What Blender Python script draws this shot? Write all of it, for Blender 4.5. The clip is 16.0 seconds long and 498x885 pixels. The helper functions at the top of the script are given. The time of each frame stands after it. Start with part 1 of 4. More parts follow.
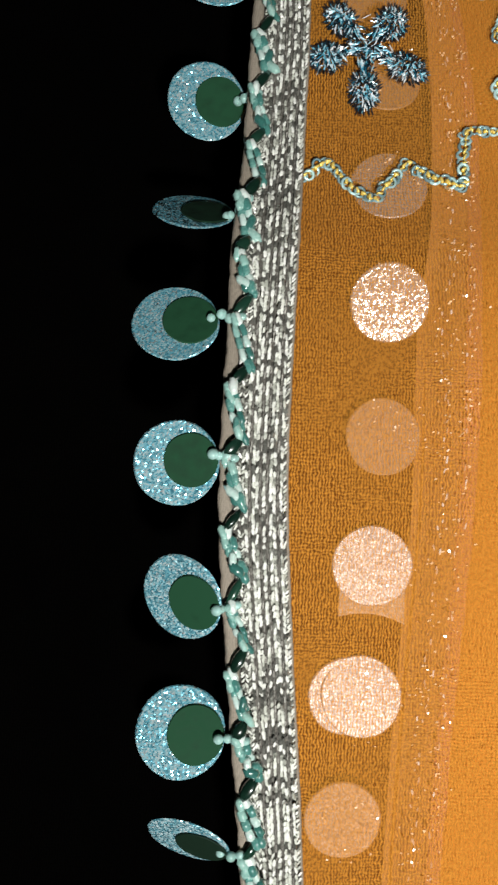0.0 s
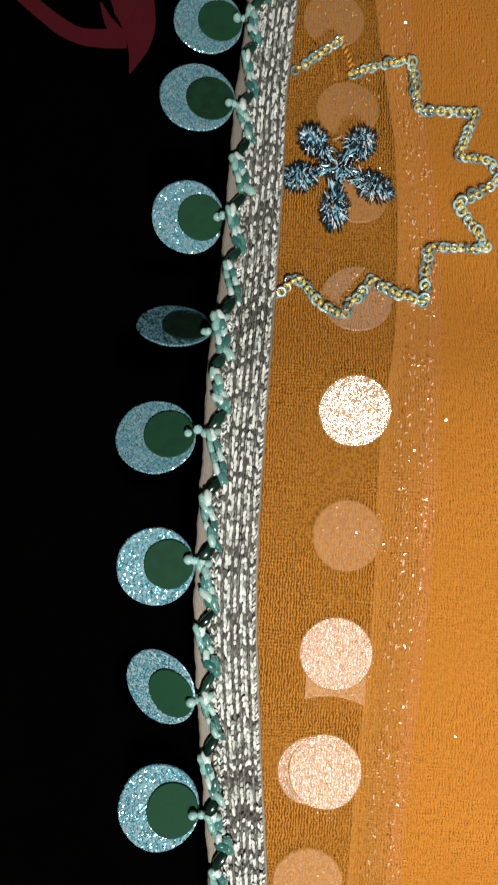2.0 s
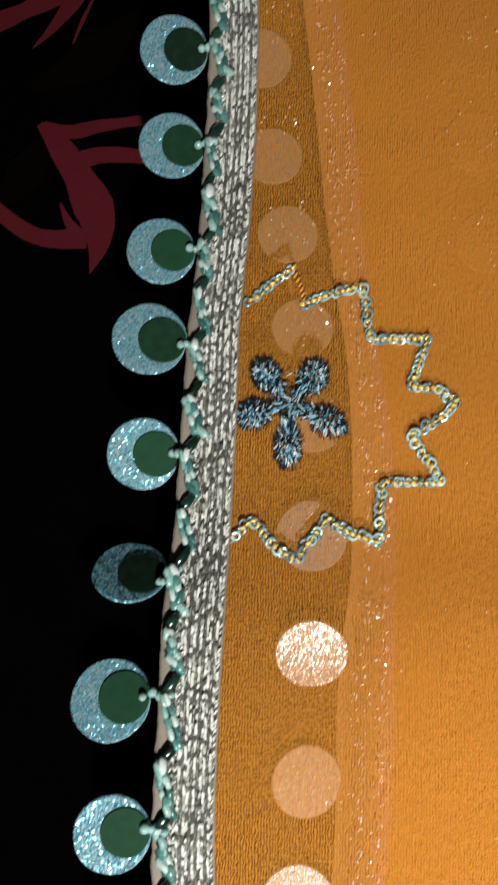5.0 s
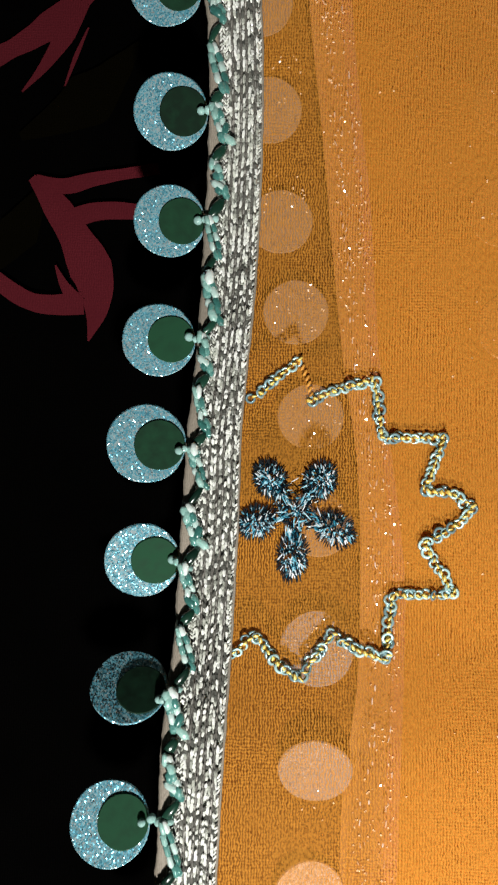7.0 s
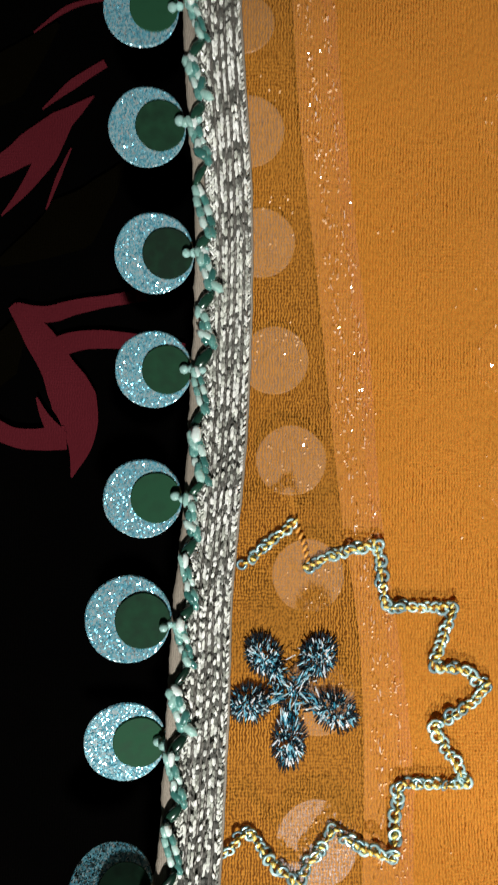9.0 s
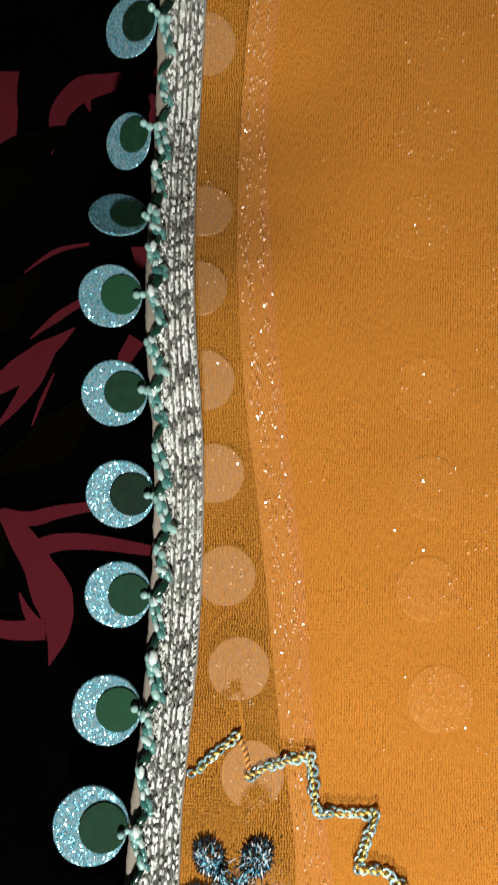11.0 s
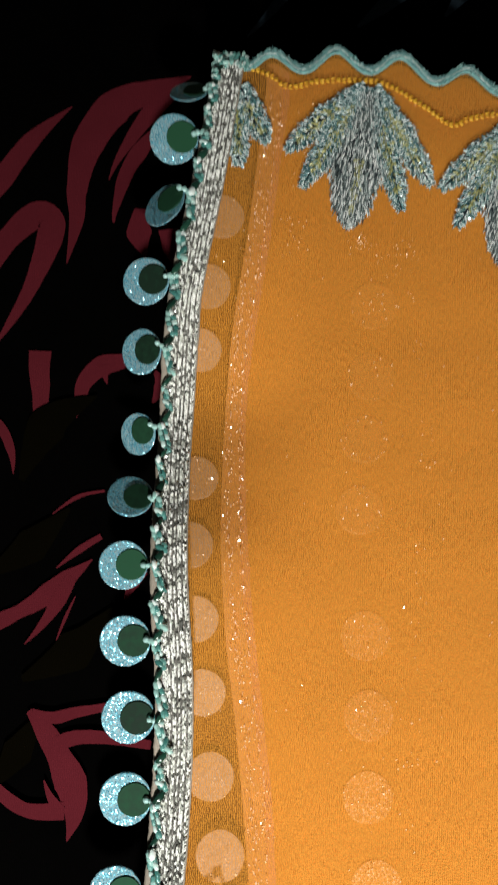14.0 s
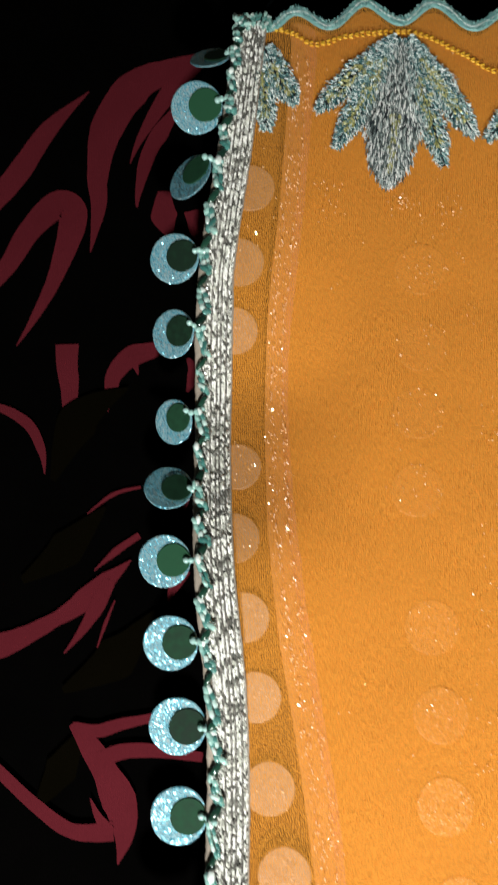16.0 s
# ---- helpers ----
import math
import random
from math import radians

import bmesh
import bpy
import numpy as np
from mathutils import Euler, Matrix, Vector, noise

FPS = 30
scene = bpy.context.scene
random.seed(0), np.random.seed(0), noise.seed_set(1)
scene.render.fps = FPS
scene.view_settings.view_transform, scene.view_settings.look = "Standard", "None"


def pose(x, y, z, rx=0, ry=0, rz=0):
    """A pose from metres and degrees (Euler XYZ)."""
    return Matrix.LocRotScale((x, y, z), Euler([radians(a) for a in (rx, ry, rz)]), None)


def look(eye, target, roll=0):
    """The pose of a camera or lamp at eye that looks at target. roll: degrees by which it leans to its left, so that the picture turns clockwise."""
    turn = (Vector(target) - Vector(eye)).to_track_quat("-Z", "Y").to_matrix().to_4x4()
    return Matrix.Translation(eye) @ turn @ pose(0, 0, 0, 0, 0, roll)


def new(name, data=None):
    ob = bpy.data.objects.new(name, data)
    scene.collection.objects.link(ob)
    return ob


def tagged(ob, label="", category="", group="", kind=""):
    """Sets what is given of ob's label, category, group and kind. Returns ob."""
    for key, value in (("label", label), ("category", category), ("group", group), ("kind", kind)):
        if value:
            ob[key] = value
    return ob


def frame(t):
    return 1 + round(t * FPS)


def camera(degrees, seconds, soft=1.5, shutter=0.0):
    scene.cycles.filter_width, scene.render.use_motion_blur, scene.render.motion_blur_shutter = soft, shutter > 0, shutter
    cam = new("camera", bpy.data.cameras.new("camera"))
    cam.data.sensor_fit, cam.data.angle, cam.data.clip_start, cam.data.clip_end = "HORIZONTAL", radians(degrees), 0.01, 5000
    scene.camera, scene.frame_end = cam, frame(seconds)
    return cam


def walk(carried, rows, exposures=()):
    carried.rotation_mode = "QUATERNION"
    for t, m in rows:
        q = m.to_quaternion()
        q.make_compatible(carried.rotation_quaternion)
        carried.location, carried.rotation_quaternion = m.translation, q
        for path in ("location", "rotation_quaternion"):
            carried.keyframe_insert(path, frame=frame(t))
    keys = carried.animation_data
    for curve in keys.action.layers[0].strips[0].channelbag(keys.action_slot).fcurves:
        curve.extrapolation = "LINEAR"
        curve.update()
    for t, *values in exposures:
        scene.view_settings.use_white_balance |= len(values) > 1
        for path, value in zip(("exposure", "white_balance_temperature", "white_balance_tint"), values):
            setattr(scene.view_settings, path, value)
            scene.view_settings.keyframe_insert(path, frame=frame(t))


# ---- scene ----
cam = camera(40.0, 16.0, soft=2.2, shutter=0.5)
U = 0.05  # metres in one unit of the plan
# seconds, x, y, height in plan units, then the turns in degrees
ROWS = [
    (0.0, -0.0061, -0.0325, 3.9896, 4.46, -2.44, 1.68),
    (0.5, 0.0962, 0.0310, 4.0312, 4.01, -2.45, 1.79),
    (1.0, 0.0654, 0.1173, 4.0312, 3.61, -1.94, 1.58),
    (1.5, 0.1370, 0.3613, 4.1722, 3.73, -2.21, 1.55),
    (2.0, 0.1172, 0.5039, 4.3130, 3.37, -1.96, 2.05),
    (2.5, 0.1336, 0.6751, 4.3890, 3.70, -2.12, 2.09),
    (3.0, 0.1393, 0.7161, 4.4296, 3.36, -2.78, 2.12),
    (3.5, 0.1475, 0.7629, 4.3906, 2.96, -2.60, 1.94),
    (4.0, 0.1705, 0.9807, 4.3829, 3.14, -2.13, 1.32),
    (4.5, 0.2650, 1.2575, 4.3753, 3.60, -1.44, 0.93),
    (5.0, 0.3183, 1.7016, 4.4121, 4.19, -1.78, 0.82),
    (5.2, 0.3924, 1.8414, 4.4255, 3.75, -1.88, 0.84),
    (7.3, 0.4404, 2.6235, 4.1636, -1.13, 0.58, 0.91),
    (7.5, 0.4691, 2.6556, 4.0978, -0.92, 0.66, 0.86),
    (8.0, 0.4350, 2.8586, 3.9460, -0.37, 1.20, 0.72),
    (8.5, 0.4705, 3.1156, 3.9042, 0.31, 1.24, 0.28),
    (9.0, 0.4962, 3.2783, 3.9693, 0.57, 1.03, 0.39),
    (9.2, 0.4857, 3.3499, 4.0270, 1.05, 0.14, 0.62),
    (11.3, 0.7945, 4.4287, 4.5959, 4.04, 1.21, 0.58),
    (11.5, 0.7919, 4.5302, 4.6432, 4.29, 1.11, 0.48),
    (12.0, 0.7729, 4.8588, 4.8668, 4.61, 1.22, 0.58),
    (12.5, 0.7633, 5.0227, 5.0373, 4.96, 1.04, 0.67),
    (13.0, 0.7543, 5.1533, 5.1869, 5.69, 1.10, 0.77),
    (13.5, 0.8267, 5.2652, 5.4438, 6.22, 0.81, 0.78),
    (14.0, 0.8989, 5.5919, 5.8307, 7.29, 0.78, 0.83),
    (14.5, 0.8841, 5.7641, 6.0589, 7.69, 1.04, 0.84),
    (15.0, 0.8964, 5.6424, 5.9666, 7.72, 1.30, -0.14),
    (15.5, 0.8370, 5.2048, 5.5269, 7.55, 1.94, -0.50),
    (16.0, 0.7949, 5.4077, 5.4381, 8.52, 3.71, -1.67),
]
STOPS = [(0.0, -1.15), (3.5, -1.3), (5.0, -1.03), (7.5, -0.66), (9.0, -0.64), (11.5, -0.3), (12.5, -0.22), (13.5, -0.06), (14.5, 0.08), (16.0, 0.2)]
walk(cam, [(t, pose(U * x, U * y, U * z, rx, ry, rz)) for t, x, y, z, rx, ry, rz in ROWS], STOPS)

# ---- light ----
world = bpy.data.worlds.new("world")
scene.world = world
world.use_nodes = True
world.node_tree.nodes["Background"].inputs["Color"].default_value = (0.9, 0.95, 1.0, 1)
world.node_tree.nodes["Background"].inputs["Strength"].default_value = 0.003

# added fixed lamp, in place of a flash that travels with the camera
lamp_data = bpy.data.lights.new("flash_stand_in", "AREA")
lamp_data.shape, lamp_data.size, lamp_data.size_y = "RECTANGLE", 0.03, 0.03
lamp_data.energy, lamp_data.color = 7.4, (1.0, 0.98, 0.95)
lamp = new("flash_stand_in", lamp_data)
lamp.matrix_world = look((U * 1.2, U * -4.0, U * 9.0), (U * 1.0, U * 6.0, 0))


# ---- helpers of this scene ----
def smooth(keys, v):
    """Cubic run through (place, value) pairs."""
    if v <= keys[0][0]:
        return keys[0][1]
    for n in range(len(keys) - 1):
        (a, p), (b, q) = keys[n], keys[n + 1]
        if v <= b:
            o = keys[n - 1] if n else keys[n]
            r = keys[n + 2] if n + 2 < len(keys) else keys[n + 1]
            h = b - a
            m0 = (q - o[1]) / (b - o[0]) * h
            m1 = (r[1] - p) / (r[0] - a) * h
            s = (v - a) / h
            return (2 * s**3 - 3 * s**2 + 1) * p + (s**3 - 2 * s**2 + s) * m0 + (3 * s**2 - 2 * s**3) * q + (s**3 - s**2) * m1
    return keys[-1][1]


HEIGHT = [(-3.2, 0.80), (-2, 0.84), (-0.5, 1.00), (0.3, 1.05), (1.0, 1.00), (1.6, 0.86), (2.2, 0.80), (3.0, 0.72), (3.6, 0.68), (4.3, 0.72),
          (5.3, 0.80), (6.0, 0.66), (6.5, 0.60), (7.0, 0.74), (7.5, 0.87), (8.2, 0.93), (9.0, 0.94), (9.6, 0.90), (11, 0.8)]
INNER_HEIGHT = [(-3.2, 0.80), (-2, 0.84), (-0.5, 1.00), (0.3, 1.05), (1.0, 1.00), (1.6, 0.86), (2.2, 0.80), (3.0, 0.72), (4.3, 0.72), (5.6, 0.75), (7.0, 0.82),
                (8.2, 0.92), (9.0, 0.94), (9.6, 0.90), (11, 0.8)]
LACE_LEFT = [(-3.2, 0.22), (-1.72, 0.135), (-0.64, 0.03), (-0.08, -0.012), (0.56, -0.004), (1.14, 0.012), (1.6, 0.05), (2.5, 0.085), (3.0, 0.128), (3.5, 0.15),
             (4.3, 0.172), (5.2, 0.122), (6.0, 0.112), (6.86, 0.135), (7.1, 0.162), (7.47, 0.216), (8.0, 0.316), (8.42, 0.396), (9.15, 0.51)]
LACE_RIGHT = [(-3.2, 0.50), (-1.43, 0.387), (-0.66, 0.323), (0.05, 0.28), (0.78, 0.296), (1.5, 0.332), (2.1, 0.355), (2.6, 0.365), (3.4, 0.428), (4.4, 0.445),
              (5.3, 0.39), (6.1, 0.372), (6.7, 0.397), (7.1, 0.428), (7.33, 0.445), (8.2, 0.605), (9.13, 0.737)]
FOLD_LEFT = [(-3.2, 0.78), (-1.56, 0.82), (-0.8, 0.85), (0.0, 0.89), (0.7, 0.90), (1.35, 0.97), (2.3, 0.97), (3.0, 0.88), (3.9, 0.79), (4.3, 0.745), (4.9, 0.668),
             (5.9, 0.615), (7.0, 0.66), (8.0, 0.80), (9.0, 0.92)]
FOLD_RIGHT = [(-3.2, 0.98), (-1.0, 1.06), (0.0, 1.12), (1.0, 1.16), (1.9, 1.20), (3.1, 1.06), (3.7, 1.02), (4.25, 0.95), (5.5, 0.825), (6.7, 0.80), (7.7, 0.95), (9.0, 1.10)]


def high(x, y):
    """The height of the upper layer of the pile."""
    wrinkle = 0.016 * noise.noise(Vector((x * 0.9 + 4, y * 1.7, 7.0))) * min(1, max(0, x - 0.9)) + 0.012 * noise.noise(Vector((x * 1.3, y * 0.8, 3.0))) + 0.004 * noise.noise(Vector((x * 5, y * 3, 9.0)))
    edge = min(1.0, max(0.0, (x - 0.6) / 0.8))
    return smooth(HEIGHT, y) * (1 - edge) + smooth(INNER_HEIGHT, y) * edge + wrinkle


def sag(y):
    """How far the inner folds lie under the upper layer."""
    return smooth([(-3.2, 0.22), (0.9, 0.21), (1.5, 0.085), (2.2, 0.07), (3.4, 0.06), (11, 0.06)], y)


def depth(y):
    """How far the folded pile with its discs lies under the upper layer."""
    return smooth([(-3.2, 0.22), (0.9, 0.21), (1.5, 0.14), (2.2, 0.22), (2.7, 0.29), (3.3, 0.30), (4.2, 0.35), (9.3, 0.35)], y)


def hem(x):
    """The scalloped end of the upper layer."""
    middle = smooth([(0.5, 9.19), (0.95, 9.20), (1.45, 9.23), (1.95, 9.185), (2.5, 9.06), (3.1, 9.02), (3.8, 9.1), (4.6, 9.0)], x)
    return middle - 0.012 + 0.082 * math.cos(2 * math.pi * (x - 0.955) / 0.503) * min(1, max(0, (x - 0.62) * 4))


def on_cloth(x, y, lift=0.0):
    return Vector((x, y, high(x, y) + lift)) * U


def empty(name, at, label, category, group="", kind=""):
    ob = new(name)
    ob.location = at
    ob.empty_display_size = 0.01
    return tagged(ob, label, category, group, kind)


def mesh_from(name, verts, faces, material, flat=False):
    me = bpy.data.meshes.new(name)
    me.from_pydata([tuple(v) for v in verts], [], faces)
    me.materials.append(material)
    if not flat:
        me.polygons.foreach_set("use_smooth", [True] * len(me.polygons))
    me.update()
    return me


def part(name, me, parent, label="", m=None, kind=""):
    """One mesh object under a thing or under a part; m is its pose in the world."""
    ob = new(name, me)
    ob.parent = parent
    up = Matrix.Identity(4)
    p = parent
    while p:
        up = p.matrix_basis.copy() @ up if not p.parent else up
        if p.parent:
            up = p.matrix_basis.copy() @ up
        p = p.parent
    ob.matrix_basis = up.inverted() @ (m if m is not None else Matrix.Identity(4))
    return tagged(ob, label, kind=kind)


class Heap:
    """Collects many small pieces into one mesh."""

    def __init__(self):
        self.v, self.f = [], []

    def spindle(self, a, b, r, sides=5, lift=Vector((0, 0, 1)), flat=0.7):
        """A stitch of thread from a to b, thick in the middle."""
        n0 = len(self.v)
        axis = (b - a)
        if axis.length < 1e-7:
            return
        axis.normalize()
        side = axis.cross(lift)
        if side.length < 1e-4:
            side = axis.cross(Vector((1, 0, 0)))
        side.normalize()
        top = side.cross(axis)
        self.v.append(a)
        for s, k in ((0.25, 0.9), (0.75, 0.9)):
            c = a.lerp(b, s)
            for n in range(sides):
                w = 2 * math.pi * n / sides
                self.v.append(c + side * (r * k * math.cos(w)) + top * (r * k * flat * math.sin(w)))
        self.v.append(b)
        for n in range(sides):
            m = (n + 1) % sides
            self.f += [(n0, n0 + 1 + m, n0 + 1 + n), (n0 + 1 + n, n0 + 1 + m, n0 + 1 + sides + m, n0 + 1 + sides + n), (n0 + 2 * sides + 1, n0 + 1 + sides + n, n0 + 1 + sides + m)]

    def ball(self, c, r, rings=5, sides=8, squash=1.0):
        n0 = len(self.v)
        self.v.append(c + Vector((0, 0, r * squash)))
        for i in range(1, rings):
            a = math.pi * i / rings
            for n in range(sides):
                w = 2 * math.pi * n / sides
                self.v.append(c + Vector((r * math.sin(a) * math.cos(w), r * math.sin(a) * math.sin(w), r * squash * math.cos(a))))
        self.v.append(c - Vector((0, 0, r * squash)))
        last = len(self.v) - 1
        for n in range(sides):
            m = (n + 1) % sides
            self.f.append((n0, n0 + 1 + n, n0 + 1 + m))
            for i in range(rings - 2):
                p, q = n0 + 1 + i * sides, n0 + 1 + (i + 1) * sides
                self.f.append((p + n, q + n, q + m, p + m))
            p = n0 + 1 + (rings - 2) * sides
            self.f.append((p + n, last, p + m))

    def flake(self, c, a, b, normal):
        n0 = len(self.v)
        s = normal.orthogonal().normalized()
        s = Matrix.Rotation(random.uniform(0, 6.28), 3, normal) @ s
        t = normal.cross(s)
        self.v += [c + s * a + t * b, c - s * a + t * b * 0.8, c - s * a * 0.9 - t * b, c + s * a - t * b]
        self.f.append((n0, n0 + 1, n0 + 2, n0 + 3))

    def tube(self, line, r, sides=8, flat=1.0):
        n0 = len(self.v)
        for k, p in enumerate(line):
            d = (line[min(k + 1, len(line) - 1)] - line[max(k - 1, 0)]).normalized()
            side = d.cross(Vector((0, 0, 1))).normalized()
            top = side.cross(d)
            rr = r(k / (len(line) - 1)) if callable(r) else r
            for n in range(sides):
                w = 2 * math.pi * n / sides
                self.v.append(p + side * (rr * math.cos(w)) + top * (rr * flat * math.sin(w)))
        for k in range(len(line) - 1):
            for n in range(sides):
                m = (n + 1) % sides
                a, b = n0 + k * sides, n0 + (k + 1) * sides
                self.f.append((a + n, a + m, b + m, b + n))
        self.f.append(tuple(n0 + n for n in range(sides))[::-1])
        self.f.append(tuple(n0 + (len(line) - 1) * sides + n for n in range(sides)))

    def done(self, name, material, flat=False, about=None):
        if about is not None:
            self.v = [v - about for v in self.v]
        return mesh_from(name, self.v, self.f, material, flat)


def curve_points(points, step):
    """Points every step along a smooth line through control points (2D)."""
    dense = []
    n = len(points)
    for i in range(n - 1):
        p0, p1, p2, p3 = (Vector(points[max(0, min(n - 1, j))]) for j in (i - 1, i, i + 1, i + 2))
        for k in range(24):
            s = k / 24
            dense.append(0.5 * (2 * p1 + (p2 - p0) * s + (2 * p0 - 5 * p1 + 4 * p2 - p3) * s**2 + (3 * p1 - p0 - 3 * p2 + p3) * s**3))
    dense.append(Vector(points[-1]))
    return walk_line(dense, step)


def walk_line(dense, step):
    dense = [Vector(p) for p in dense]
    out, left = [dense[0]], step
    for a, b in zip(dense, dense[1:]):
        d = (b - a).length
        while d >= left > 0:
            a = a.lerp(b, left / d)
            out.append(a.copy())
            d -= left
            left = step
        left -= d
    return out


# ---- materials ----
def material(name):
    m = bpy.data.materials.new(name)
    m.use_nodes = True
    t = m.node_tree
    bsdf = t.nodes["Principled BSDF"]

    def node(kind, **values):
        n = t.nodes.new(kind)
        for k, v in values.items():
            if k in n.inputs:
                n.inputs[k].default_value = v
        return n

    return m, t, bsdf, node


def ramp(node, t, source, stops):
    r = node("ShaderNodeValToRGB")
    els = r.color_ramp.elements
    while len(els) < len(stops):
        els.new(0.5)
    for e, (p, c) in zip(els, stops):
        e.position, e.color = p, (*c, 1)
    t.links.new(source, r.inputs["Fac"])
    return r.outputs["Color"]


def place(node, t, scale=(1, 1, 1)):
    c = node("ShaderNodeNewGeometry")
    s = t.nodes.new("ShaderNodeVectorMath")
    s.operation = "MULTIPLY"
    s.inputs[1].default_value = scale
    t.links.new(c.outputs["Position"], s.inputs[0])
    return s.outputs["Vector"]


def maths(t, op, a, b=None, clamp=False):
    n = t.nodes.new("ShaderNodeMath")
    n.operation, n.use_clamp = op, clamp
    for k, v in enumerate((a, b)):
        if v is None:
            continue
        if isinstance(v, (int, float)):
            n.inputs[k].default_value = v
        else:
            t.links.new(v, n.inputs[k])
    return n.outputs[0]


def weave_value(t, node, warp=450.0, weft=410.0):
    """0 to 1: threads and gaps of a crinkled gauze; here the warp shows more, there the weft."""
    pos = place(node, t)
    w = node("ShaderNodeTexWave", Scale=warp, Distortion=6.5, Detail=3.0)
    w.inputs["Detail Scale"].default_value = 1.5
    w.bands_direction = "X"
    v = node("ShaderNodeTexWave", Scale=weft, Distortion=6.5, Detail=3.0)
    v.inputs["Detail Scale"].default_value = 1.5
    v.bands_direction = "Y"
    for n in (w, v):
        t.links.new(pos, n.inputs["Vector"])
    big = node("ShaderNodeTexNoise", Scale=45.0, Detail=3.0)
    t.links.new(pos, big.inputs["Vector"])
    patch = node("ShaderNodeTexNoise", Scale=70.0, Detail=2.0)
    t.links.new(place(node, t, (0.6, 1.4, 1)), patch.inputs["Vector"])
    share = maths(t, "ADD", maths(t, "MULTIPLY", maths(t, "MULTIPLY", maths(t, "SUBTRACT", patch.outputs["Fac"], 0.38), 2.5, True), 0.5), 0.12)
    lines = maths(t, "ADD", maths(t, "MULTIPLY", w.outputs["Fac"], maths(t, "SUBTRACT", 1.0, share)), maths(t, "MULTIPLY", v.outputs["Fac"], share))
    both = maths(t, "MULTIPLY", lines, maths(t, "ADD", maths(t, "MULTIPLY", maths(t, "MAXIMUM", w.outputs["Fac"], v.outputs["Fac"]), 0.4), 0.6))
    mask = maths(t, "MULTIPLY", maths(t, "SUBTRACT", big.outputs["Fac"], 0.28), 3.2, True)
    fine = node("ShaderNodeTexNoise", Scale=2200.0, Detail=1.0)
    t.links.new(place(node, t, (1.0, 0.6, 1)), fine.inputs["Vector"])
    both = maths(t, "ADD", maths(t, "MULTIPLY", both, 0.55), maths(t, "MULTIPLY", fine.outputs["Fac"], 0.62))
    rest = maths(t, "ADD", maths(t, "MULTIPLY", fine.outputs["Fac"], 0.5), 0.32)
    return maths(t, "ADD", maths(t, "MULTIPLY", both, mask), maths(t, "MULTIPLY", maths(t, "SUBTRACT", 1.0, mask), rest), True), big.outputs["Fac"]


def gauze(name, dark, light, cover):
    """Sheer cloth: threads that scatter light, and gaps that let it through."""
    m, t, bsdf, node = material(name)
    value, big = weave_value(t, node)
    colour = ramp(node, t, value, [(0.20, dark), (0.58, light)])
    bsdf.inputs["Roughness"].default_value = 0.75
    bsdf.inputs["Specular IOR Level"].default_value = 0.025
    bsdf.inputs["Sheen Weight"].default_value = 0.15
    t.links.new(colour, bsdf.inputs["Base Color"])
    bump = node("ShaderNodeBump", Strength=0.3, Distance=0.0003)
    t.links.new(value, bump.inputs["Height"])
    t.links.new(bump.outputs["Normal"], bsdf.inputs["Normal"])
    through_it = node("ShaderNodeBsdfTransparent")
    through_it.inputs["Color"].default_value = (1.0, 0.94, 0.87, 1)
    glow = node("ShaderNodeBsdfTranslucent")
    t.links.new(colour, glow.inputs["Color"])
    body = node("ShaderNodeMixShader", Fac=0.2)
    t.links.new(bsdf.outputs[0], body.inputs[1])
    t.links.new(glow.outputs[0], body.inputs[2])
    mix = node("ShaderNodeMixShader")
    t.links.new(maths(t, "ADD", maths(t, "MULTIPLY", value, 1.35), cover - 0.66, True), mix.inputs["Fac"])
    t.links.new(through_it.outputs[0], mix.inputs[1])
    t.links.new(body.outputs[0], mix.inputs[2])
    t.links.new(mix.outputs[0], t.nodes["Material Output"].inputs["Surface"])
    return m


def cloth(name, dark, light, scale=300.0, rough=0.85, gloss=0.15):
    m, t, bsdf, node = material(name)
    value, big = weave_value(t, node, scale, scale * 0.9)
    mixed = maths(t, "ADD", maths(t, "MULTIPLY", value, 0.6), maths(t, "MULTIPLY", big, 0.4))
    t.links.new(ramp(node, t, mixed, [(0.2, dark), (0.8, light)]), bsdf.inputs["Base Color"])
    bsdf.inputs["Roughness"].default_value = rough
    bsdf.inputs["Specular IOR Level"].default_value = gloss
    bump = node("ShaderNodeBump", Strength=0.4, Distance=0.0003)
    t.links.new(value, bump.inputs["Height"])
    t.links.new(bump.outputs["Normal"], bsdf.inputs["Normal"])
    return m


def thread(name, stops, metal=0.6, rough=0.28, coat=0.0):
    """Metallic thread: each stitch takes its own shade."""
    m, t, bsdf, node = material(name)
    geo = node("ShaderNodeNewGeometry")
    grain = node("ShaderNodeTexNoise", Scale=1800.0, Detail=2.0)
    t.links.new(place(node, t), grain.inputs["Vector"])
    v = maths(t, "ADD", maths(t, "MULTIPLY", geo.outputs["Random Per Island"], 0.75), maths(t, "MULTIPLY", grain.outputs["Fac"], 0.25))
    t.links.new(ramp(node, t, v, stops), bsdf.inputs["Base Color"])
    bsdf.inputs["Metallic"].default_value = metal
    t.links.new(maths(t, "ADD", maths(t, "MULTIPLY", grain.outputs["Fac"], 0.25), rough - 0.12), bsdf.inputs["Roughness"])
    bsdf.inputs["Coat Weight"].default_value = coat
    bsdf.inputs["Coat Roughness"].default_value = 0.02
    bump = node("ShaderNodeBump", Strength=0.35, Distance=0.0002)
    t.links.new(grain.outputs["Fac"], bump.inputs["Height"])
    t.links.new(bump.outputs["Normal"], bsdf.inputs["Normal"])
    return m


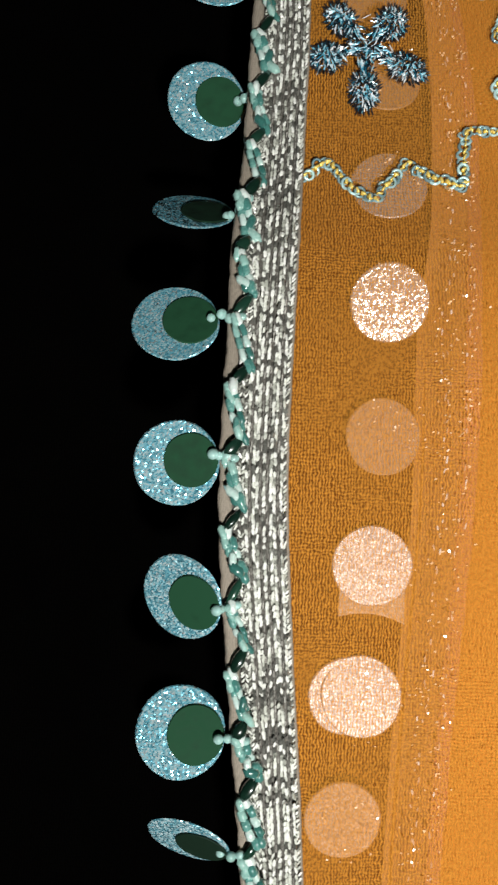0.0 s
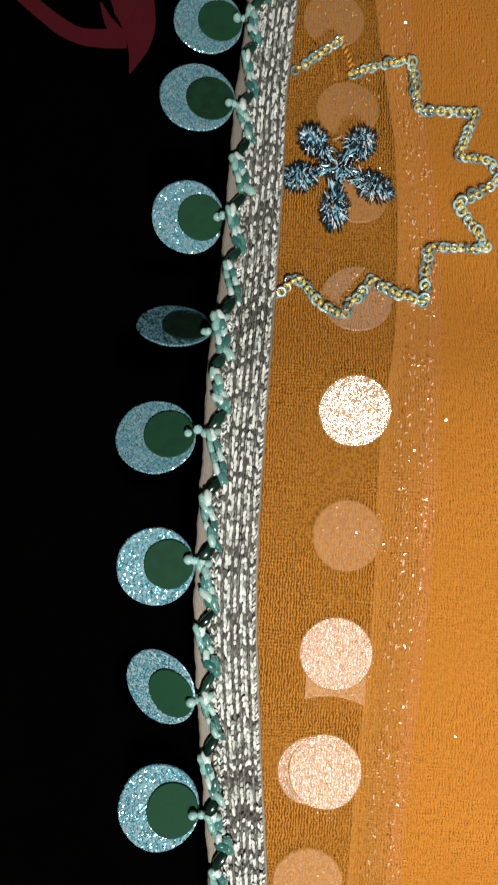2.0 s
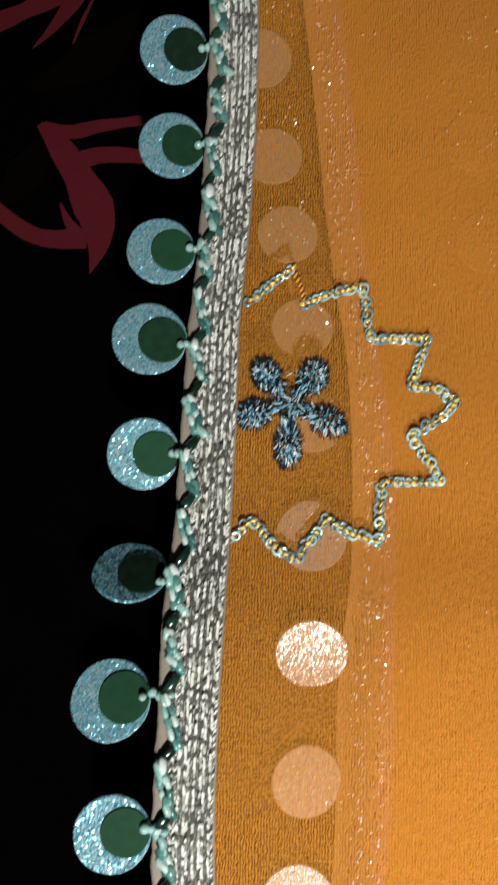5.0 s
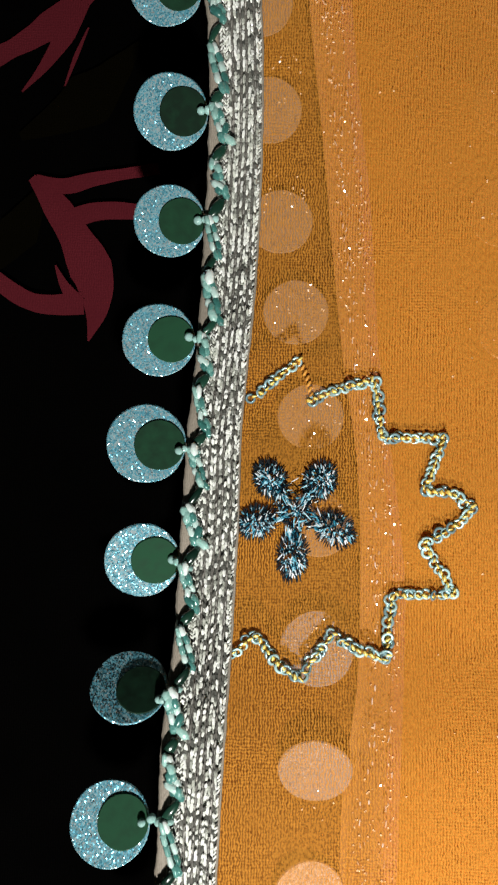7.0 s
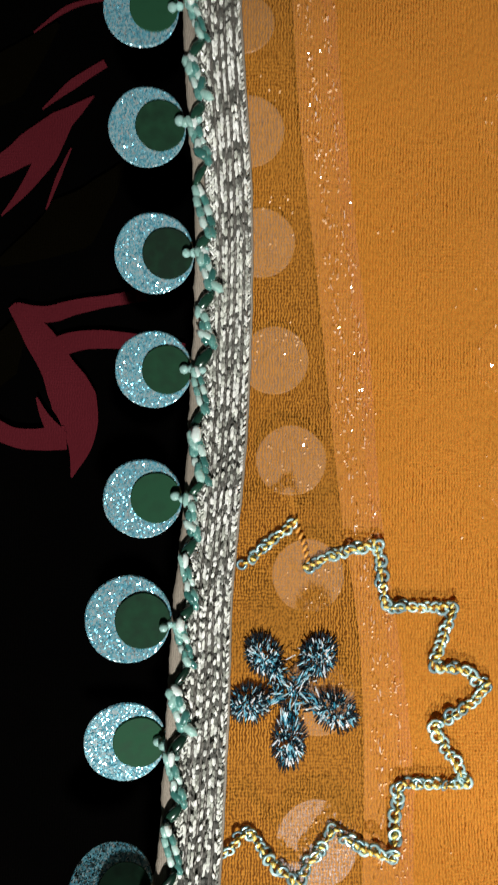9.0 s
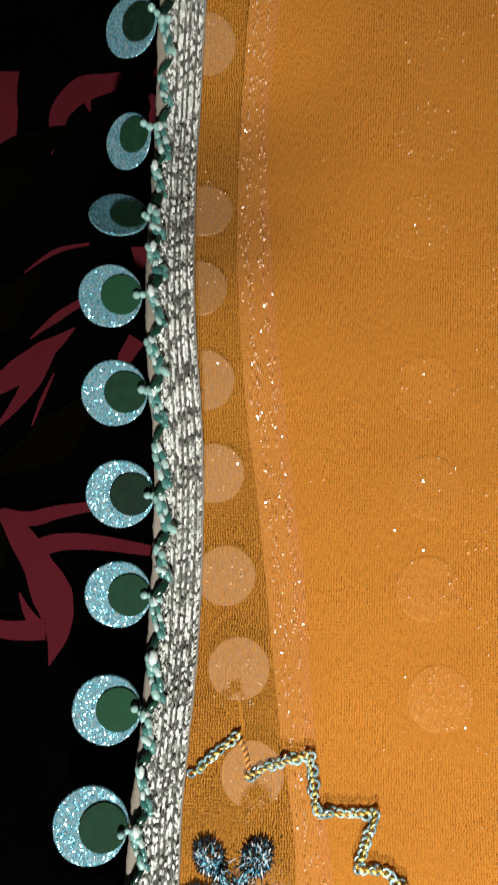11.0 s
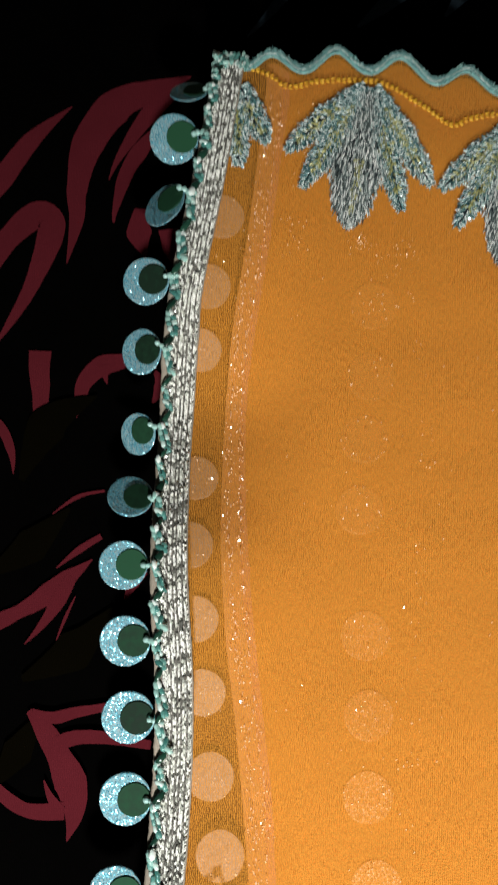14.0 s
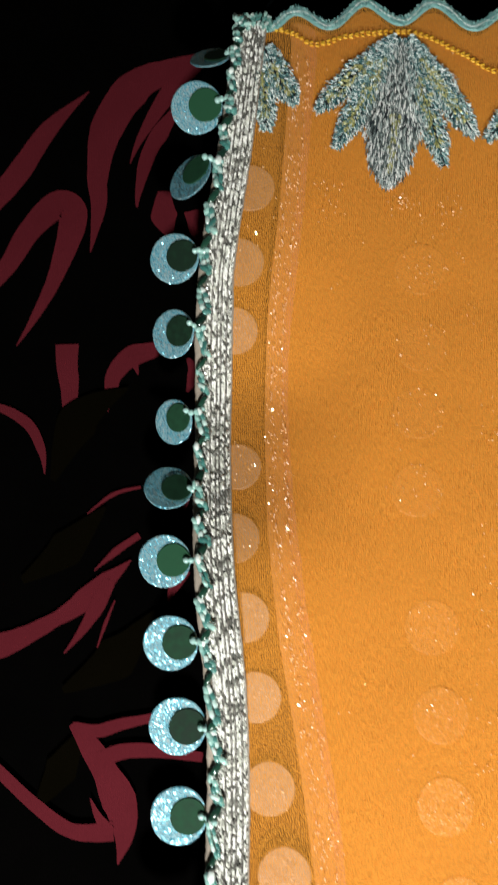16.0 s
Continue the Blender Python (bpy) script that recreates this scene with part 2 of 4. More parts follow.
def glitter(name, stops, cell=1900.0, tilt=0.55, metal=0.55, rough=0.22):
    """Crushed foil: every grain faces its own way."""
    m, t, bsdf, node = material(name)
    pos = place(node, t)
    cells = node("ShaderNodeTexVoronoi", Scale=cell)
    t.links.new(pos, cells.inputs["Vector"])
    geo = node("ShaderNodeNewGeometry")
    sub = t.nodes.new("ShaderNodeVectorMath")
    sub.operation = "SUBTRACT"
    sub.inputs[1].default_value = (0.5, 0.5, 0.5)
    t.links.new(cells.outputs["Color"], sub.inputs[0])
    mul = t.nodes.new("ShaderNodeVectorMath")
    mul.operation = "SCALE"
    mul.inputs["Scale"].default_value = tilt
    t.links.new(sub.outputs[0], mul.inputs[0])
    add = t.nodes.new("ShaderNodeVectorMath")
    t.links.new(mul.outputs[0], add.inputs[0])
    t.links.new(geo.outputs["Normal"], add.inputs[1])
    norm = t.nodes.new("ShaderNodeVectorMath")
    norm.operation = "NORMALIZE"
    t.links.new(add.outputs[0], norm.inputs[0])
    t.links.new(norm.outputs[0], bsdf.inputs["Normal"])
    sep = node("ShaderNodeSeparateColor")
    t.links.new(cells.outputs["Color"], sep.inputs[0])
    t.links.new(ramp(node, t, sep.outputs[1], stops), bsdf.inputs["Base Color"])
    bsdf.inputs["Metallic"].default_value = metal
    bsdf.inputs["Roughness"].default_value = rough
    return m


def glossy(name, colour, rough=0.15, vary=0.3, metal=0.0, transmission=0.0, coat=0.4, scale=300.0, random_object=False):
    m, t, bsdf, node = material(name)
    grain = node("ShaderNodeTexNoise", Scale=scale, Detail=4.0)
    t.links.new(place(node, t), grain.inputs["Vector"])
    low, up = [c * (1 - vary) for c in colour], [min(1, c * (1 + vary)) for c in colour]
    source = grain.outputs["Fac"]
    if random_object:
        info = node("ShaderNodeObjectInfo")
        source = maths(t, "ADD", maths(t, "MULTIPLY", source, 0.4), maths(t, "MULTIPLY", info.outputs["Random"], 0.6))
    t.links.new(ramp(node, t, source, [(0.3, low), (0.7, up)]), bsdf.inputs["Base Color"])
    bsdf.inputs["Metallic"].default_value = metal
    bsdf.inputs["Transmission Weight"].default_value = transmission
    bsdf.inputs["Coat Weight"].default_value = coat
    t.links.new(maths(t, "ADD", maths(t, "MULTIPLY", grain.outputs["Fac"], 0.2), rough - 0.1, True), bsdf.inputs["Roughness"])
    return m


SHEER = gauze("orange_gauze", (0.28, 0.095, 0.010), (0.66, 0.28, 0.040), 0.42)
UNDER = cloth("orange_cloth", (0.49, 0.205, 0.024), (0.73, 0.35, 0.058))
# the same orange cloth, its colour darkened for the shade between the folds
SHADED_ORANGE = cloth("shaded_orange_cloth", (0.09, 0.028, 0.0035), (0.22, 0.072, 0.008))
STRIP = cloth("pink_lace", (0.54, 0.25, 0.07), (0.74, 0.40, 0.16), 420)
BLACK = cloth("black_cotton", (0.0003, 0.0003, 0.0003), (0.0011, 0.001, 0.0009), 420, 0.9, 0.0)
RED = cloth("red_print", (0.052, 0.0065, 0.0095), (0.090, 0.0115, 0.0165), 420, 0.9, 0.0)
OLIVE = cloth("olive_print", (0.0010, 0.0009, 0.0004), (0.0022, 0.0017, 0.0007), 420, 0.9, 0.0)
PINK_EDGE = cloth("pink_braid", (0.50, 0.20, 0.075), (0.78, 0.40, 0.20), 420)
BLUE_PRINT = cloth("blue_print", (0.012, 0.022, 0.030), (0.04, 0.065, 0.09), 420, 0.8, 0.05)
BEIGE = cloth("beige_selvedge", (0.13, 0.11, 0.085), (0.34, 0.30, 0.24), 700, 0.6)
GROUND_GREY = cloth("ribbon_ground", (0.035, 0.035, 0.028), (0.17, 0.16, 0.14), 700, 0.6)
# white and near-black stitches: glints and dark gaps of the silver, painted in
SILVER = thread("silver_thread", [(0.0, (0.035, 0.035, 0.030)), (0.26, (0.14, 0.143, 0.125)), (0.40, (0.56, 0.585, 0.505)), (0.58, (0.92, 0.95, 0.86)), (1.0, (0.98, 0.99, 0.95))], 0.15, 0.2, 1.0)
DARK_SILVER = thread("grey_thread", [(0.0, (0.04, 0.04, 0.036)), (0.6, (0.30, 0.295, 0.26)), (1.0, (0.75, 0.74, 0.68))], 0.3, 0.3, 0.5)
# flower and leaf threads: glints painted as pale stitches among dark ones
BLUE_THREAD = thread("blue_thread", [(0.0, (0.002, 0.004, 0.006)), (0.50, (0.006, 0.02, 0.03)), (0.60, (0.02, 0.26, 0.40)), (0.72, (0.34, 0.78, 0.92)), (0.84, (0.97, 0.99, 1.0))], 0.1, 0.18, 1.0)
EDGE_THREAD = thread("silvery_thread", [(0.0, (0.003, 0.008, 0.012)), (0.50, (0.015, 0.06, 0.09)), (0.64, (0.35, 0.60, 0.70)), (0.80, (0.98, 0.98, 0.98))], 0.1, 0.18, 1.0)
LEAF_THREAD = thread("leaf_thread", [(0.0, (0.010, 0.030, 0.034)), (0.40, (0.06, 0.18, 0.19)), (0.58, (0.28, 0.46, 0.43)), (0.78, (0.90, 0.98, 0.94))], 0.1, 0.22, 0.9)
LEAF_SILVER = thread("leaf_silver", [(0.0, (0.015, 0.022, 0.022)), (0.40, (0.12, 0.155, 0.15)), (0.58, (0.40, 0.49, 0.46)), (0.76, (0.96, 0.99, 0.95))], 0.1, 0.22, 0.9)
NAVY_FRINGE = thread("dark_fringe", [(0.0, (0.004, 0.006, 0.008)), (1.0, (0.03, 0.045, 0.055))], 0.4, 0.4)
GOLD = thread("gold_thread", [(0.0, (0.45, 0.24, 0.02)), (0.5, (0.80, 0.50, 0.06)), (1.0, (0.95, 0.75, 0.22))], 0.25, 0.3)
PALE_GOLD = thread("pale_gold_thread", [(0.0, (0.10, 0.12, 0.04)), (0.5, (0.36, 0.36, 0.12)), (1.0, (0.62, 0.60, 0.30))], 0.3, 0.3)
ORANGE_STITCH = thread("orange_stitch", [(0.0, (0.55, 0.25, 0.01)), (1.0, (0.85, 0.5, 0.04))], 0.1, 0.4)
FAINT_STITCH = thread("faint_stitch", [(0.0, (0.58, 0.24, 0.03)), (1.0, (0.74, 0.34, 0.05))], 0.0, 0.6)
PINK_THREAD = thread("pink_thread", [(0.0, (0.62, 0.30, 0.12)), (0.6, (0.82, 0.50, 0.30)), (1.0, (0.97, 0.85, 0.75))], 0.1, 0.25, 0.8)
TEAL = glossy("teal_sequin", (0.44, 0.72, 0.78), 0.16, 0.5, 0.35, 0, 0.7, 300, True)
FOIL = glitter("pale_blue_glitter", [(0.0, (0.045, 0.18, 0.24)), (0.4, (0.15, 0.46, 0.57)), (0.7, (0.42, 0.76, 0.83)), (1.0, (0.86, 0.97, 0.98))], 3000.0, 0.9, 0.45, 0.2)
GREEN = glossy("green_foil", (0.006, 0.034, 0.015), 0.8, 0.6, 0.0, 0, 0.0, 420, True)
GREEN.node_tree.nodes["Principled BSDF"].inputs["Specular IOR Level"].default_value = 0.2
WHITE_FOIL = glitter("silver_foil", [(0.0, (0.52, 0.51, 0.56)), (1.0, (0.74, 0.73, 0.79))], 4200, 0.27, 0.28, 0.36)
# silver foil made paler and shinier, for the lamp's glare on one disc
GLARE_FOIL = glitter("glare_foil", [(0.0, (0.75, 0.75, 0.78)), (1.0, (0.92, 0.92, 0.95))], 4200, 0.24, 0.55, 0.17)
foil_nodes = WHITE_FOIL.node_tree
foil_nodes.links.new(foil_nodes.nodes["Principled BSDF"].inputs["Normal"].links[0].from_socket, foil_nodes.nodes["Principled BSDF"].inputs["Coat Normal"])
WHITE_FOIL.node_tree.nodes["Principled BSDF"].inputs["Coat Weight"].default_value = 0.15
WHITE_FOIL.node_tree.nodes["Principled BSDF"].inputs["Coat Roughness"].default_value = 0.2
# silver foil again, darkened and tinted for the dimmer light under the gauze
SHADED_FOIL = glitter("shaded_foil", [(0.0, (0.52, 0.36, 0.24)), (1.0, (0.72, 0.54, 0.42))], 3000, 0.3, 0.08, 0.45)
# silver foil with the orange veil of the cloth above painted in
VEILED_FOIL = glitter("veiled_foil", [(0.0, (0.60, 0.27, 0.04)), (1.0, (0.78, 0.40, 0.09))], 2600, 0.4, 0.05, 0.4)
BEAD = glossy("clear_bead", (0.48, 0.82, 0.72), 0.12, 0.3, 0.0, 0.4, 1.0, 500)
AQUA = thread("aqua_bead", [(0.0, (0.016, 0.10, 0.085)), (0.36, (0.10, 0.31, 0.27)), (0.6, (0.42, 0.70, 0.62)), (0.86, (0.90, 1.0, 0.95))], 0.0, 0.14, 1.0)
AQUA.node_tree.nodes["Principled BSDF"].inputs["Transmission Weight"].default_value = 0.3
DARK_GREEN = glossy("green_loop", (0.010, 0.038, 0.024), 0.2, 0.5, 0.1, 0, 0.8, 300, True)
TURQUOISE = thread("turquoise_cord", [(0.0, (0.05, 0.17, 0.17)), (0.6, (0.17, 0.38, 0.36)), (1.0, (0.5, 0.68, 0.64))], 0.15, 0.4)
PALE = thread("pale_thread", [(0.0, (0.35, 0.45, 0.42)), (1.0, (0.75, 0.80, 0.76))], 0.1, 0.5)
SPARK = glossy("spark", (0.85, 0.50, 0.25), 0.14, 0.2, 0.0, 0, 1.0, 500)
SPARK.node_tree.nodes["Principled BSDF"].inputs["IOR"].default_value = 2.2
MAT = cloth("woven_mat", (0.02, 0.006, 0.004), (0.16, 0.12, 0.05), 30)
PLASTER = cloth("wall_paint", (0.30, 0.29, 0.27), (0.36, 0.35, 0.33), 20)

# ---- room ----
def slab(name, x0, x1, y0, y1, z0, z1, mat, label, category):
    v = [(x, y, z) for z in (z0, z1) for y in (y0, y1) for x in (x0, x1)]
    f = [(0, 2, 3, 1), (4, 5, 7, 6), (0, 1, 5, 4), (2, 6, 7, 3), (0, 4, 6, 2), (1, 3, 7, 5)]
    return tagged(new(name, mesh_from(name, v, f, mat, True)), label, category, kind="structure")


slab("floor", -1.5, 1.5, -1.5, 1.5, -0.12, -0.004, MAT, "dark woven mat over the floor", "floor")
slab("wall_north", -1.5, 1.5, 1.5, 1.6, -0.12, 2.4, PLASTER, "plain grey wall", "wall")
slab("wall_south", -1.5, 1.5, -1.6, -1.5, -0.12, 2.4, PLASTER, "plain grey wall", "wall")
slab("wall_east", 1.5, 1.6, -1.6, 1.6, -0.12, 2.4, PLASTER, "plain grey wall", "wall")
slab("wall_west", -1.6, -1.5, -1.6, 1.6, -0.12, 2.4, PLASTER, "plain grey wall", "wall")
slab("ceiling", -1.6, 1.6, -1.6, 1.6, 2.4, 2.5, PLASTER, "plain grey ceiling", "ceiling")


# ---- black printed sheet ----
SHEET_END = 10.885


def sheet_height(x, y):
    return 0.006 * noise.noise(Vector((x * 0.8, y * 0.8, 0)))


def printed_sheet():
    xs = np.linspace(-16, 16, 120)
    ys = np.linspace(-16, SHEET_END, 110)
    v = [Vector((x, y, sheet_height(x, y))) * U for y in ys for x in xs]
    n = len(xs)
    f = [(j * n + i, j * n + i + 1, (j + 1) * n + i + 1, (j + 1) * n + i) for j in range(len(ys) - 1) for i in range(n - 1)]
    low = len(v)
    v += [p - Vector((0, 0, 0.0035)) for p in v[(len(ys) - 1) * n:]]
    f += [((len(ys) - 1) * n + i, (len(ys) - 1) * n + i + 1, low + i + 1, low + i) for i in range(n - 1)]
    sheet = tagged(new("ground", mesh_from("ground", v, f, BLACK)), "black cotton bedsheet printed with dark red flame shapes", "bedsheet", kind="structure")
    return sheet


sheet = printed_sheet()


STROKES = []


def flame(points, widths, mat=RED, name="printed_flame", lift=0.006):
    """A printed stroke: a smooth line with its widths from end to end."""
    line = curve_points(points, 0.035)
    STROKES.append(name)
    lift += 0.0014 * len(STROKES)
    v, f = [], []
    k = len(line)
    for i, p in enumerate(line):
        d = (line[min(i + 1, k - 1)] - line[max(i - 1, 0)]).normalized()
        side = Vector((-d.y, d.x))
        s = i / (k - 1) * (len(widths) - 1)
        j = min(int(s), len(widths) - 2)
        w = (widths[j] * (1 - (s - j)) + widths[j + 1] * (s - j)) / 2
        w *= 1 + 0.06 * noise.noise(Vector((p.x * 9, p.y * 9, 1)))
        for c in (-1, -0.3, 0.3, 1):
            q = p + side * w * c
            v.append(Vector((q.x, q.y, sheet_height(q.x, q.y) + lift)) * U)
    for i in range(k - 1):
        for c in range(3):
            f.append((i * 4 + c, i * 4 + c + 1, i * 4 + 5 + c, i * 4 + 4 + c))
    return part(name, mesh_from(name, v, f, mat), sheet)


flame([(0.224, 9.731), (-0.097, 9.60), (-0.45, 9.44), (-0.70, 9.06), (-0.78, 8.614), (-0.77, 8.337), (-0.844, 7.899)], [0.02, 0.22, 0.34, 0.30, 0.20, 0.13, 0.01])
flame([(0.15, 9.66), (-0.15, 9.35), (-0.40, 8.95), (-0.495, 8.717)], [0.12, 0.18, 0.10, 0.01])
flame([(-0.859, 9.426), (-1.211, 9.10), (-1.507, 8.666), (-1.805, 8.330)], [0.01, 0.17, 0.22, 0.2])
flame([(-1.854, 7.513), (-1.561, 7.839), (-1.372, 8.15), (-1.120, 8.38), (-0.99, 8.24), (-1.135, 7.734), (-1.322, 7.359), (-1.473, 7.119)], [0.1, 0.16, 0.2, 0.26, 0.24, 0.15, 0.09, 0.01])
flame([(-0.02, 9.29), (-0.31, 8.84), (-0.42, 8.45), (-0.435, 8.284)], [0.03, 0.16, 0.12, 0.02])
flame([(-0.20, 8.44), (-0.20, 8.2), (-0.13, 7.98)], [0.10, 0.24, 0.03])
flame([(0.06, 8.25), (0.10, 8.05), (0.16, 7.86)], [0.18, 0.16, 0.02])
flame([(-1.03, 7.12), (-1.03, 6.95), (-1.005, 6.72), (-1.0, 6.26)], [0.20, 0.17, 0.12, 0.01])
flame([(0.06, 7.12), (-0.12, 7.08), (-0.32, 7.03), (-0.50, 6.98), (-0.63, 6.84), (-0.66, 6.70), (-0.70, 6.52)], [0.05, 0.09, 0.13, 0.19, 0.15, 0.11, 0.03])
flame([(-0.47, 7.0), (-0.45, 6.9), (-0.42, 6.80)], [0.10, 0.06, 0.01])
flame([(-0.02, 6.95), (0.04, 6.824), (-0.03, 6.66)], [0.03, 0.13, 0.02])
flame([(-1.8, 6.62), (-1.584, 6.599), (-1.344, 6.448), (-1.229, 6.221), (-1.202, 6.020)], [0.03, 0.07, 0.09, 0.08, 0.01])
flame([(-0.848, 5.703), (-0.630, 5.854), (-0.381, 5.907)], [0.01, 0.035, 0.02])
flame([(-0.425, 5.52), (-0.612, 5.40), (-0.816, 5.23)], [0.05, 0.06, 0.01])
flame([(-1.8, 4.62), (-1.45, 4.72), (-1.18, 4.84), (-0.93, 4.98), (-0.745, 5.13), (-0.61, 5.23), (-0.475, 5.34)], [0.20, 0.19, 0.15, 0.11, 0.17, 0.14, 0.01])
flame([(-0.66, 5.18), (-0.78, 4.95), (-0.90, 4.77), (-1.042, 4.607)], [0.10, 0.13, 0.07, 0.01])
flame([(-0.62, 5.02), (-0.697, 4.84), (-0.773, 4.63)], [0.01, 0.03, 0.01])
flame([(-0.06, 5.88), (-0.06, 5.79), (-0.06, 5.68)], [0.13, 0.09, 0.01])
flame([(-0.512, 6.72), (-0.91, 6.48), (-1.135, 5.97)], [0.02, 0.36, 0.05], OLIVE, "printed_leaf")
flame([(-0.70, 5.75), (-1.05, 5.40), (-1.387, 5.18)], [0.03, 0.30, 0.06], OLIVE, "printed_leaf")
flame([(-0.30, 4.93), (-0.617, 4.58), (-1.042, 4.34)], [0.03, 0.34, 0.05], OLIVE, "printed_leaf")
flame([(-0.86, 4.08), (-1.05, 3.75), (-1.25, 3.47)], [0.03, 0.26, 0.03], OLIVE, "printed_leaf")
flame([(-0.07, 5.25), (-0.15, 5.12), (-0.2, 5.0)], [0.12, 0.1, 0.02])
flame([(-0.598, 3.107), (-0.55, 3.30), (-0.57, 3.50), (-0.674, 3.72), (-0.80, 3.92), (-0.960, 4.108)], [0.01, 0.16, 0.28, 0.20, 0.17, 0.05])
flame([(-0.74, 3.84), (-0.55, 3.90), (-0.30, 3.90), (0.06, 3.85)], [0.12, 0.11, 0.09, 0.07])
flame([(-0.93, 4.08), (-0.75, 4.05), (-0.55, 4.10), (-0.15, 4.17)], [0.08, 0.10, 0.07, 0.07])
flame([(-1.8, 4.0), (-1.55, 3.80), (-1.237, 3.53), (-0.939, 3.34), (-0.60, 3.34)], [0.06, 0.09, 0.10, 0.11, 0.14])
flame([(-0.66, 3.33), (-0.75, 3.45), (-0.812, 3.589)], [0.1, 0.06, 0.01])
flame([(2.2, 10.6), (2.0, 10.42), (1.75, 10.2)], [0.2, 0.14, 0.03], BLUE_PRINT, "printed_leaf")
flame([(2.85, 10.75), (2.7, 10.5), (2.55, 10.3)], [0.18, 0.14, 0.03], BLUE_PRINT, "printed_leaf")
flame([(1.12, 10.6), (0.95, 10.35), (0.72, 10.08)], [0.14, 0.08, 0.02], BLUE_PRINT, "printed_leaf")

# ---- folded sheer cloth ----
RIGHT_END = 4.4


def layer(name, left, right, front, back, height, mat, parent, label, nx, ny, skirt=0.0, warp=1.0):
    """A layer of cloth between two edge lines, with its thickness."""
    v, f = [], []
    for j in range(ny + 1):
        for i in range(nx + 1):
            a = (i / nx) ** warp
            y_guess = front + (9.2 - front) * j / ny
            x = left(y_guess) * (1 - a) + right(y_guess) * a
            y = front + (back(x) - front) * j / ny
            v.append(Vector((x, y, height(x, y))) * U)
    w = nx + 1
    f = [(j * w + i, j * w + i + 1, (j + 1) * w + i + 1, (j + 1) * w + i) for j in range(ny) for i in range(nx)]
    if skirt is not None and skirt > 0:
        rim = [i for i in range(w)] + [j * w + nx for j in range(1, ny + 1)] + [ny * w + i for i in range(nx - 1, -1, -1)] + [j * w for j in range(ny - 1, 0, -1)]
        low = len(v)
        for r in rim:
            p = v[r]
            v.append(Vector((p.x, p.y, 0.0006 if skirt >= 9 else p.z - skirt * U)))
        m = len(rim)
        f += [(rim[k], low + k, low + (k + 1) % m, rim[(k + 1) % m]) for k in range(m)]
    return part(name, mesh_from(name, v, f, mat), parent, label)


dupatta = empty("folded_dupatta", Vector((2.4, 3.2, 0)) * U, "folded sheer orange dupatta lying on a black printed sheet", "dupatta")
# the pile's dark colour stands for shade under the upper layer
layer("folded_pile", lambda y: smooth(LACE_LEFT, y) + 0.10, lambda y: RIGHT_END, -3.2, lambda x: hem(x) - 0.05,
      lambda x, y: high(x, y) - depth(y), SHADED_ORANGE, dupatta, "inner folds of orange cloth, coloured dark for the shade inside", 40, 160, 9)
layer("inner_gauze", lambda y: smooth(LACE_LEFT, y) + 0.12, lambda y: smooth(FOLD_LEFT, y) + 0.05, 4.55, lambda x: hem(x) - 0.07,
      lambda x, y: high(x, y) - depth(y) + 0.022, SHEER, dupatta, "inner fold of sheer orange gauze", 12, 200, None)
layer("under_layer", lambda y: smooth(FOLD_LEFT, y), lambda y: RIGHT_END, -3.2, lambda x: hem(x) - 0.04,
      lambda x, y: high(x, y) - 0.034 - (sag(y) - 0.045) * math.exp(-((x - smooth(FOLD_LEFT, y)) / 0.12) ** 2), UNDER, dupatta, "second layer of orange cloth", 60, 200)
layer("under_lace", lambda y: smooth(FOLD_LEFT, y), lambda y: smooth(FOLD_RIGHT, y), -3.2, lambda x: hem(x) - 0.06,
      lambda x, y: high(x, y) - 0.028 - (sag(y) - 0.045) * math.exp(-((x - smooth(FOLD_LEFT, y)) / 0.12) ** 2), STRIP, dupatta, "pinkish lace band under the gauze", 6, 300)
layer("pink_edge", lambda y: smooth(FOLD_LEFT, y) * 0.28 + smooth(FOLD_RIGHT, y) * 0.72, lambda y: smooth(FOLD_RIGHT, y) + 0.01 * noise.noise(Vector((y * 7, 3, 0))), -3.2, lambda x: hem(x) - 0.06,
      lambda x, y: high(x, y) - 0.0262 - (sag(y) - 0.045) * math.exp(-((x - smooth(FOLD_LEFT, y)) / 0.12) ** 2), PINK_EDGE, dupatta, "pale pink edge of the lace band", 4, 300)
layer("upper_layer", lambda y: smooth(LACE_RIGHT, y) - 0.10, lambda y: RIGHT_END, -3.2, hem,
      lambda x, y: high(x, y), SHEER, dupatta, "sheer orange gauze", 120, 420, None, 1.3)


def disc_mesh(name, radius, mat, thick=0.012, segments=48, hole=0.0, hole_at=0.0, dome=0.0, flat=False):
    """A flat round sequin with a rounded rim."""
    v, f = [Vector((0, 0, thick / 2 + dome))], []
    rings = [(0.5, thick / 2 + dome * 0.75), (0.97, thick / 2), (1.0, 0.0), (0.97, -thick / 2)]
    for r, z in rings:
        for n in range(segments):
            w = 2 * math.pi * n / segments
            rr = r * radius * (1 + (0.006 * math.sin(5 * w) if r > 0.9 else 0))
            v.append(Vector((rr * math.cos(w), rr * math.sin(w), z)))
    v.append(Vector((0, 0, -thick / 2)))
    s = segments
    for n in range(s):
        m = (n + 1) % s
        f.append((0, 1 + n, 1 + m))
        for k in range(3):
            f.append((1 + k * s + n, 1 + (k + 1) * s + n, 1 + (k + 1) * s + m, 1 + k * s + m))
        f.append((1 + 3 * s + n, len(v) - 1, 1 + 3 * s + m))
    return mesh_from(name, [p * U for p in v], f, mat, flat)


